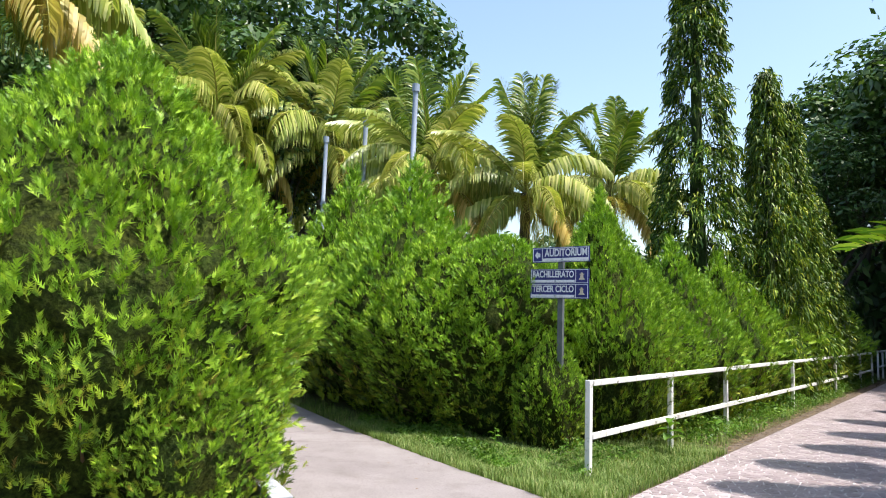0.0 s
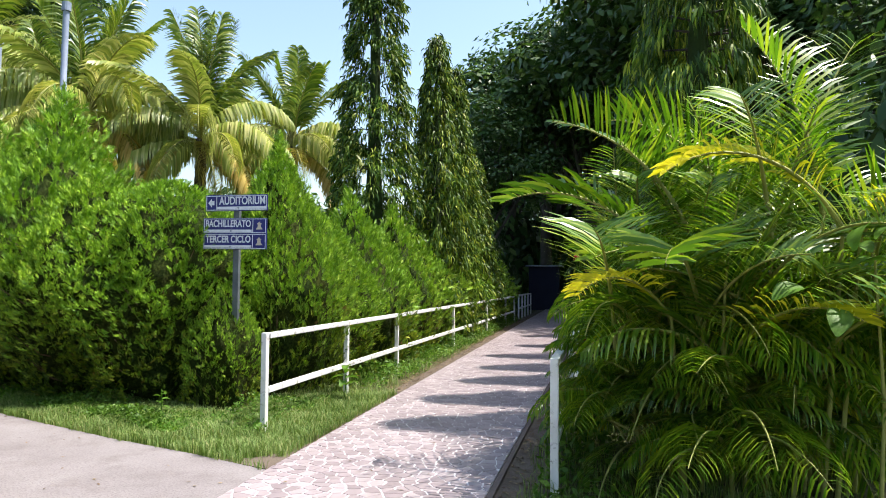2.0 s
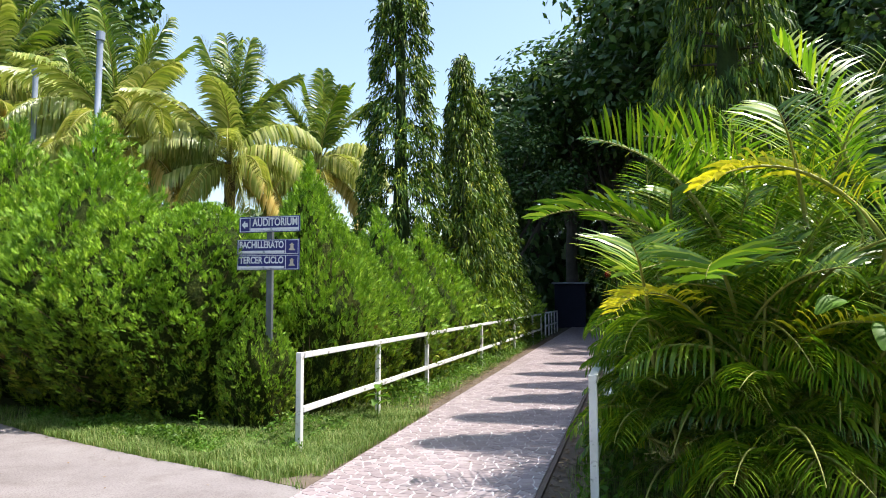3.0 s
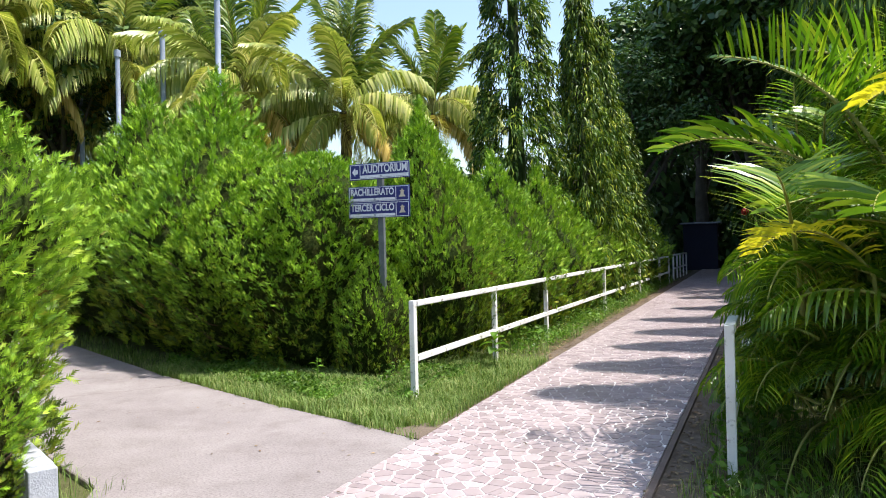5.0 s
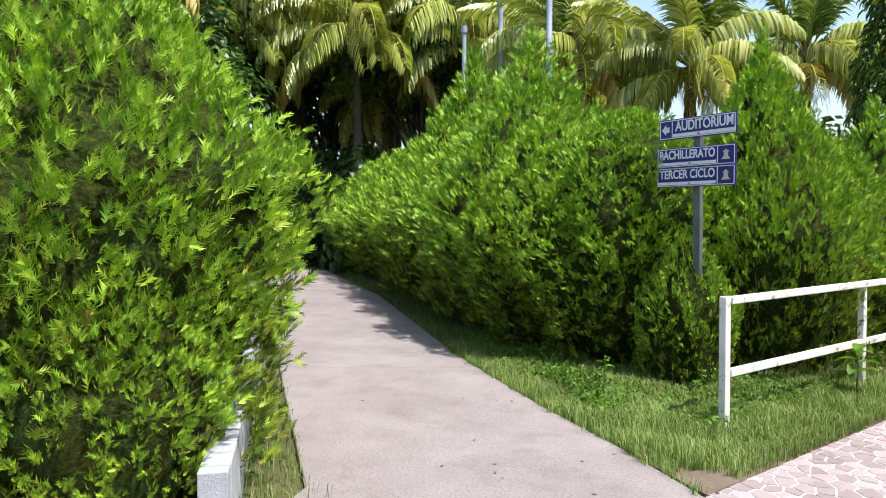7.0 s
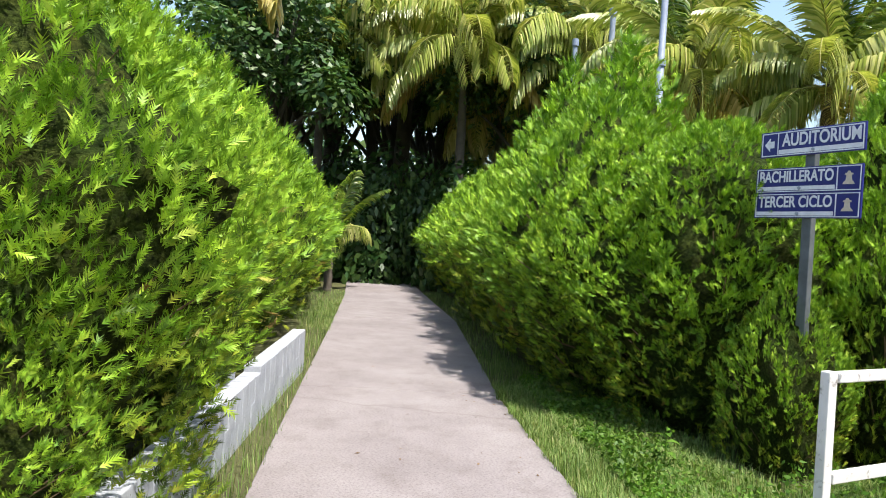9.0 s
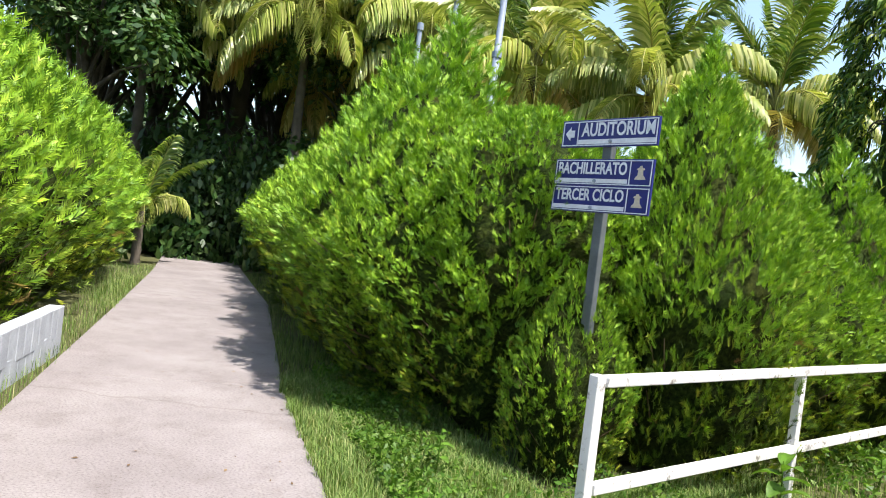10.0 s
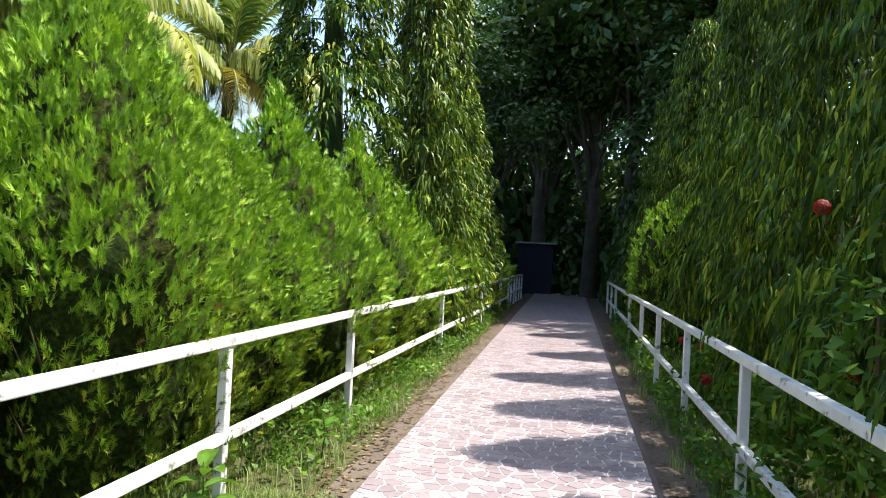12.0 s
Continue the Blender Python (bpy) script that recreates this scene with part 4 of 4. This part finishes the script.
shed = thing("shed", -1.7, 40.5, 0, 0, label="dark blue sheet metal shed in deep shade", category="shed")
part("wall", box_bm(-1.2, 0.5, 0, 1.6, -0.05, 2.4, bevel=0.02), M_SHED, shed)
part("roof", box_bm(-1.35, 0.65, -0.15, 1.75, 2.4, 2.48, bevel=0.02), M_STEEL, shed, "grey sheet roof edge")


def far_woods():
    n = 26000
    a = rng.uniform(0, 2 * np.pi, n)
    top = 10.0 + 2.0 * np.sin(a * 5 + 1) + 1.5 * np.sin(a * 13) + 0.8 * np.sin(a * 31)
    r = rng.uniform(48, 56, n)
    p = np.stack([-8 + r * np.cos(a), 16 + r * np.sin(a), top * rng.uniform(0, 1, n) ** 1.1], 1)
    nrm = unit(rng.normal(size=p.shape) + np.array([0, 0, 0.6]))
    u = unit(np.cross(nrm, rng.normal(size=p.shape)))
    v = np.cross(nrm, u)
    s = rng.uniform(0.35, 0.7, n)[:, None]
    V = np.stack([p - u * s, p + v * s * 0.6, p + u * s, p - v * s * 0.6], 1).reshape(-1, 3)
    tagged(new("far_woods", mesh_np("far_woods", V, np.arange(4 * n).reshape(-1, 4), M_BROAD)), "distant dark green woods", "woods", kind="stuff")


far_woods()
def thickets(turn, places):
    """The understorey of one patch of wood: place, half width and height."""
    for i, (x, y, w, h) in enumerate(places):
        shade_thicket(x, y, w, h, turn + i * 77)


# far west wood
thickets(0, ((-44, 18, 4, 6), (-46, 22, 4, 7), (-43, 25, 4, 6), (-42, 13, 4, 6), (-37, 9, 3.5, 6), (-47, 15, 4, 7), (-34, 26, 3.5, 6), (-39, 23.5, 3, 5), (-30, 20.5, 2.4, 4.5), (-31, 10, 2.6, 5), (-33, 20.5, 3, 6), (-36, 16.5, 3.2, 6), (-46, 17, 5, 10), (-42, 22, 4, 9), (-40, 11, 4, 9), (-34, 23, 3.5, 8), (-36, 13, 2.2, 7)))
# behind the palms
thickets(31, ((-23, 21, 2.6, 5.5), (-20, 23, 2.6, 5.5), (-16.5, 21, 2.4, 5), (-26, 19, 2.6, 5.5), (-27, 8.5, 2.6, 5), (-23, 8, 2.2, 4.5), (-12.5, 21, 2.2, 4), (-9, 26, 3, 5), (-12, 25, 2.8, 5), (-5.5, 27.5, 2.6, 5), (-15.5, 23.5, 2.6, 5.5), (-7, 21.5, 1.8, 3.5), (-10.5, 20, 1.8, 3.6), (-20.5, 15.2, 1.6, 4.5), (-22.8, 16.4, 1.8, 5), (-24.5, 9.6, 2, 4.5), (-20.5, 8.8, 1.6, 4), (-25, 17.2, 2, 5.5), (-23.6, 13.2, 1.8, 4.6), (-25.5, 14.6, 2.0, 5.6), (-26.5, 12.6, 2.2, 6), (-23.5, 14.9, 1.5, 5), (-8.2, 20.0, 1.9, 4.4), (-11.2, 19.6, 2.0, 4.6), (-14.0, 19.0, 2.0, 5.2), (-6.4, 18.6, 1.5, 3.8), (-17.5, 18.2, 2.2, 5.6), (-10.5, 24.5, 2.6, 5.6), (-7.4, 25.5, 2.4, 5.2)))
# beyond the end of the tiled path
thickets(62, ((-1.5, 47, 4, 8), (3, 44, 4, 7), (-6, 45, 4, 7), (5.5, 40, 3, 7), (-5.5, 38, 2.4, 6), (4.2, 33, 2.0, 5), (-5.2, 34, 2.0, 5), (2.4, 31, 1.5, 5), (2.6, 34.5, 1.8, 6), (-3.8, 30.5, 1.2, 4), (0.5, 43, 3, 6), (0, 47, 5, 11), (4, 42, 4, 10), (-5, 45, 4, 10), (6, 36, 3, 9), (-5.5, 36, 2.2, 8)))
# behind the drooping trees
thickets(93, ((6.5, 30, 3, 6), (7.5, 24, 2.5, 4), (8, 18, 2.5, 4), (6.2, 12, 2, 6), (6.4, 15, 2.2, 6.5), (6.8, 18.5, 2.4, 7), (7.2, 22, 2.4, 7), (8, 26, 3, 8)))


# ---- grass, weeds and fallen leaves ----
def on_path(x, y):
    rough = 0.025 + 0.03 * np.sin(x * 7.3) * np.sin(x * 17.1 + 1.0)
    conc = (x < tile_left(y)) & (y < edge_y(CONC_RIGHT, x) - rough) & ((y > edge_y(CONC_LEFT, x) + rough) | (x > -2.7))
    tile = (x > tile_left(y) - 0.04) & (x < tile_right(y) + 0.15)
    return conc | tile


def grass(name, x0, x1, y0, y1, count, tall, test, label, pull=0.0):
    x, y = rng.uniform(x0, x1, count), rng.uniform(y0, y1, count)
    keep = ~on_path(x, y) & test(x, y)
    x, y = x[keep], y[keep]
    n = len(x)
    clump = 0.55 + 0.45 * np.sin(x * 5.3 + 1.3 * np.sin(y * 4.1)) * np.sin(y * 4.7 + 0.8)
    h = tall * rng.uniform(0.35, 1.0, n) * (0.45 + 0.55 * clump)
    a = rng.uniform(0, 6.283, n)
    d = np.stack([np.cos(a), np.sin(a), 0 * a], 1)
    s = np.stack([-np.sin(a), np.cos(a), 0 * a], 1) * rng.uniform(0.0013, 0.003, n)[:, None]
    p = np.stack([x, y, np.full(n, -0.06)], 1)
    m = p + d * (h * 0.22)[:, None] + np.array([0, 0, 1.0]) * (h * 0.65 + 0.05)[:, None]
    e = p + d * (h * rng.uniform(0.5, 0.95, n))[:, None] + np.array([0, 0, 1.0]) * (h * 0.9 + 0.05)[:, None]
    V = np.stack([p - s, p + s, m + s * 0.8, m - s * 0.8, e], 1).reshape(-1, 3)
    off = np.arange(n)[:, None] * 5
    F = np.concatenate([off + np.array([[0, 1, 2]]), off + np.array([[0, 2, 3]]), off + np.array([[3, 2, 4]])])
    tagged(new(name, mesh_np(name, V, F, M_GRASS)), label, "grass", kind="stuff")


grass("fork_grass", -6.5, -1.2, 6.3, 10.5, 105000, 0.15, lambda x, y: ((x + 1.5) ** 2 + (y - 6.7) ** 2 > 0.05 + 0.05 * np.sin(x * 9) * np.sin(y * 11)) & ((y < edge_y(CONC_RIGHT, x) + 1.5) | (x > -2.9)), "uneven green grass at the path fork")
grass("hedge_grass", -19.0, -4.5, 7.6, 14.5, 40000, 0.14, lambda x, y: y < edge_y(CONC_RIGHT, x) + 0.7, "green grass fringe below the hedge")
grass("wall_grass", -16.0, -1.6, 3.0, 9.5, 42000, 0.18, lambda x, y: (y > edge_y(CONC_LEFT, x) - 0.55), "green grass between wall and concrete path")
grass("rail_grass", -3.0, -1.45, 10.0, 30.0, 13000, 0.26, lambda x, y: x < tile_left(y) - 0.3 + 0.1 * np.sin(y * 3), "long grass and weeds below the railing")
grass("verge_grass", 0.66, 2.6, 4.2, 24.0, 22000, 0.24, lambda x, y: x > 0.74 + 0.08 * np.sin(y * 4), "shaded grass below the ashoka trees")
grass("lawn", 2.6, 14.0, -2.0, 9.5, 15000, 0.1, lambda x, y: x > 2.2, "short green lawn")


def small_leaves(name, x, y, z, size, mat, label, category, lift=0.6, kind="stuff"):
    n = len(x)
    p = np.stack([x, y, z], 1)
    nrm = unit(rng.normal(size=p.shape) * (1 - lift) + np.array([0, 0, lift]))
    u = unit(np.cross(nrm, rng.normal(size=p.shape)))
    v = np.cross(nrm, u)
    s = (size * rng.uniform(0.6, 1.2, n))[:, None]
    V = np.stack([p - u * s, p - u * s * 0.2 + v * s * 0.45, p + u * s, p - u * s * 0.2 - v * s * 0.45 + nrm * s * 0.15], 1).reshape(-1, 3)
    return tagged(new(name, mesh_np(name, V, np.arange(4 * n).reshape(-1, 4), mat)), label, category, kind=kind)


n = 6500
wx = rng.uniform(-6.5, -2.1, n)
wy = np.where(wx < -2.9, edge_y(CONC_RIGHT, wx) + 0.35 + np.abs(rng.normal(0, 0.4, n)), rng.uniform(7.6, 9.6, n))
wh = 0.03 + 0.2 * rng.uniform(0, 1, n) * np.clip(0.35 + 0.65 * np.sin(wx * 3.1 + 0.5) * np.sin(wy * 2.7), 0.1, 1)
small_leaves("fork_weeds", wx, wy, wh, 0.026, M_WEED, "low leafy weeds in the grass below the hedge", "weeds", 0.45)
n = 9000
wy = rng.uniform(10.8, 29.0, n)
wx = -2.15 + rng.normal(0, 0.22, n)
wh = np.clip(0.34 * (0.6 + 0.4 * np.sin(wy * 2.3)) * rng.uniform(0, 1, n), 0.0, 1)
ok = wx < tile_left(wy) - 0.3
small_leaves("rail_weeds", wx[ok], wy[ok], wh[ok], 0.035, M_WEED, "low leafy weeds below the railing", "weeds", 0.45)
n = 5200
wy = rng.uniform(5.6, 25.0, n)
wx = 0.82 + np.abs(rng.normal(0, 0.3, n))
small_leaves("verge_weeds", wx, wy, 0.5 * rng.uniform(0, 1, n) ** 1.3 * (0.55 + 0.45 * np.sin(wy * 1.9)), 0.045, M_WEED, "leafy weeds at the foot of the railing", "weeds", 0.4)
n = 3200
ly = rng.uniform(7.5, 32.0, n)
lx = tile_left(ly) - 0.22 + rng.normal(0, 0.13, n)
small_leaves("leaf_litter", lx, ly, np.full(n, -0.008), 0.03, M_LITTER, "dry brown fallen leaves along the path edge", "leaf litter", 0.9)
ly = rng.uniform(6.0, 30.0, 2600)
small_leaves("verge_litter", rng.uniform(0.54, 1.0, 2600), ly, np.full(2600, -0.018), 0.03, M_LITTER, "dry brown leaves in the dirt strip", "leaf litter", 0.9)
ly, lx = rng.uniform(5.0, 20.0, 46), rng.uniform(-1.4, 0.5, 46)
small_leaves("path_leaves", lx, ly, np.full(46, 0.016), 0.022, M_LITTER, "scattered dry leaves on the tiles", "leaf litter", 0.95)
lx = rng.uniform(-14, -1.4, 70)
ly = edge_y(CONC_LEFT, lx) + rng.uniform(0.1, 1.0, 70) ** 0.5 * 2.2
small_leaves("concrete_leaves", lx, ly, np.full(70, 0.006), 0.02, M_LITTER, "scattered dry leaves on the concrete", "leaf litter", 0.95)


def broad_leaf(length, width, mat, name="leaf"):
    """One broad pointed leaf with a fold along its rib, running out along x and drooping."""
    n = 7
    s = np.linspace(0, 1, n)
    w = width * np.sin(np.pi * np.clip(s * 0.94 + 0.03, 0, 1)) ** 0.75 / 2
    x, z = length * s, 0.12 * length * np.sin(np.pi * s * 0.7) - 0.25 * length * s ** 2
    V = np.concatenate([np.stack([x, -w, z + w * 0.35], 1), np.stack([x, 0 * w, z], 1), np.stack([x, w, z + w * 0.35], 1)])
    F = [(k * n + i, k * n + i + 1, (k + 1) * n + i + 1, (k + 1) * n + i) for k in range(2) for i in range(n - 1)]
    return mesh_np(name, V, F, mat)


def leafy_weed(x, y, h, leaves, size, label):
    ob = thing("broadleaf_weed", x, y, 0, 0, label=label, category="weed")
    me = broad_leaf(size, size * 0.55, M_WEED)
    child("stem", mesh_np("stem", *tube([(0, 0, -0.08), (0.02, 0, h * 0.5), (0.0, 0.02, h)], (0.008, 0.006, 0.004), 6), M_WEED), ob)
    for i in range(leaves):
        f = child("leaf", me, ob)
        f.matrix_basis = pose(0.01, 0.01, h * (0.45 + 0.55 * i / leaves), rng.uniform(-15, 15), rng.uniform(-30, 10), i * 137.5)


leafy_weed(-1.98, 9.7, 0.42, 7, 0.2, "bright broad-leaved weed beside the railing")
leafy_weed(-1.95, 11.4, 0.3, 6, 0.14, "small bright weed beside the railing")
leafy_weed(-3.45, 7.95, 0.35, 7, 0.1, "small leafy weed below the hedge")


def vine_clump(x, y, z):
    ob = thing("pothos_vine", x, y, 0, 0, label="large glossy vine leaves climbing the palm clump", category="vine")
    me = broad_leaf(0.24, 0.16, M_WEED)
    child("stem", mesh_np("stem", *tube([(0, 0, -0.05), (0.05, 0.03, z * 0.5), (0.0, 0.0, z + 0.2)], (0.015, 0.012, 0.008), 6), M_RIB), ob)
    for i in range(14):
        f = child("leaf", me, ob)
        f.matrix_basis = pose(rng.normal(0, 0.25), rng.normal(0, 0.15), z + rng.normal(0, 0.22), rng.uniform(-25, 25), rng.uniform(0, 45), -90 + rng.uniform(-80, 80))


vine_clump(3.05, 6.2, 1.55)


# ---- ixora shrubs below the drooping trees ----
def ixora(x, y, h, turn):
    ob = thing("ixora_shrub", x, y, 0, turn, label="green ixora shrub with red flower heads by the railing", category="shrub", group="ixora shrubs")
    n = 520
    c = unit(rng.normal(size=(n, 3))) * rng.uniform(0.4, 1.0, n)[:, None] * np.array([0.38, 0.42, h * 0.42]) + np.array([0, 0, h * 0.55])
    nrm = unit(c - np.array([0, 0, h * 0.4]) + rng.normal(0, 0.3, c.shape))
    u = unit(np.cross(nrm, rng.normal(size=c.shape)))
    v = np.cross(nrm, u)
    s = rng.uniform(0.035, 0.07, n)[:, None]
    child("foliage", mesh_np("foliage", np.stack([c - u * s, c + v * s * 0.45, c + u * s, c - v * s * 0.45 - nrm * s * 0.2], 1).reshape(-1, 3), np.arange(4 * n).reshape(-1, 4), M_WEED), ob)
    child("stem", mesh_np("stem", *tube([(0, 0, -0.08), (0.02, 0.01, h * 0.4), (0, 0, h * 0.8)], (0.02, 0.015, 0.008), 6), M_TWIG), ob)
    for i in range(2):
        q = unit(rng.normal(size=(60, 3)) + np.array([0, 0, 0.5])) * 0.036
        u = unit(np.cross(q, rng.normal(size=q.shape))) * 0.016
        w = np.cross(unit(q), u)
        o = np.array([rng.uniform(-0.45, 0.0), rng.uniform(-0.4, 0.4), rng.uniform(0.45, 1.0) * h])
        child("flower_head", mesh_np("flower_head", np.stack([o + q - u, o + q + w, o + q + u, o + q - w], 1).reshape(-1, 3), np.arange(240).reshape(-1, 4), M_RED), ob, "red flower head")


for i, (y, h) in enumerate(((9.4, 1.2), (10.3, 1.9), (11.6, 1.0), (12.6, 0.8), (14.4, 0.9))):
    ixora(1.38, y, h, i * 20 - 20)


# ---- stones of the tiled path ----
def clip_cell(cell, px, py, qx, qy):
    """The part of a convex cell nearer to p than to q."""
    mx, my, nx, ny = (px + qx) / 2, (py + qy) / 2, qx - px, qy - py
    out = []
    for i, b in enumerate(cell):
        a = cell[i - 1]
        da, db = (a[0] - mx) * nx + (a[1] - my) * ny, (b[0] - mx) * nx + (b[1] - my) * ny
        if (da < 0) != (db < 0):
            k = da / (da - db)
            out.append((a[0] + (b[0] - a[0]) * k, a[1] + (b[1] - a[1]) * k))
        if db <= 0:
            out.append(b)
    return out


def lay_stones():
    """Broken stones in one layer over the whole path; the stretch walked past most closely is made of single stones."""
    dx, dy, y0, rows = 0.13, 0.103, 2.0, 370
    cols = 18
    seed = {(i, j): (-2.35 + (i + 0.5 * (j % 2) + random.uniform(-0.42, 0.42)) * dx + 0.0, y0 + (j + random.uniform(-0.42, 0.42)) * dy) for i in range(cols + 6) for j in range(rows)}
    rest_v, rest_f, made = [], [], 0
    for (i, j), (px, py) in seed.items():
        left, right = tile_left(py) - 0.006, tile_right(py) + 0.006
        if not left - 0.05 < px < right + 0.05:
            continue
        cell = [(max(left, px - 0.3), py - 0.25), (min(right, px + 0.3), py - 0.25), (min(right, px + 0.3), py + 0.25), (max(left, px - 0.3), py + 0.25)]
        for a in range(-2, 3):
            for b in range(-3, 4):
                q = seed.get((i + a, j + b))
                if q and (a or b) and len(cell) > 2:
                    cell = clip_cell(cell, px, py, *q)
        if len(cell) < 3:
            continue
        cx, cy = sum(p[0] for p in cell) / len(cell), sum(p[1] for p in cell) / len(cell)
        out = []
        for p in cell:
            d = math.hypot(p[0] - cx, p[1] - cy) + 1e-6
            f = max(0.3, (d - 0.0085) / d)
            out.append((cx + (p[0] - cx) * f, cy + (p[1] - cy) * f))
        n = len(out)
        top = 0.0085 + random.uniform(-0.0008, 0.0008)
        if 9.9 < cy < 12.6 and made < 300:
            V = [(x - cx, y - cy, 0.003) for x, y in out] + [(x - cx, y - cy, top) for x, y in out]
            me = bpy.data.meshes.new("stone")
            me.from_pydata(V, [], [tuple(range(n, 2 * n))] + [(k, (k + 1) % n, n + (k + 1) % n, n + k) for k in range(n)])
            me.materials.append(M_TILE)
            child("stone", me, tiled).location = (cx, cy, 0)
            made += 1
        else:
            o = len(rest_v)
            rest_v.extend([(x, y, 0.003) for x, y in out] + [(x, y, top) for x, y in out])
            rest_f.append(tuple(range(o + n, o + 2 * n)))
            rest_f.extend((o + k, o + (k + 1) % n, o + n + (k + 1) % n, o + n + k) for k in range(n))
    me = bpy.data.meshes.new("stones")
    me.from_pydata(rest_v, [], rest_f)
    me.materials.append(M_TILE)
    tagged(child("stones", me, tiled), kind="stuff")


lay_stones()
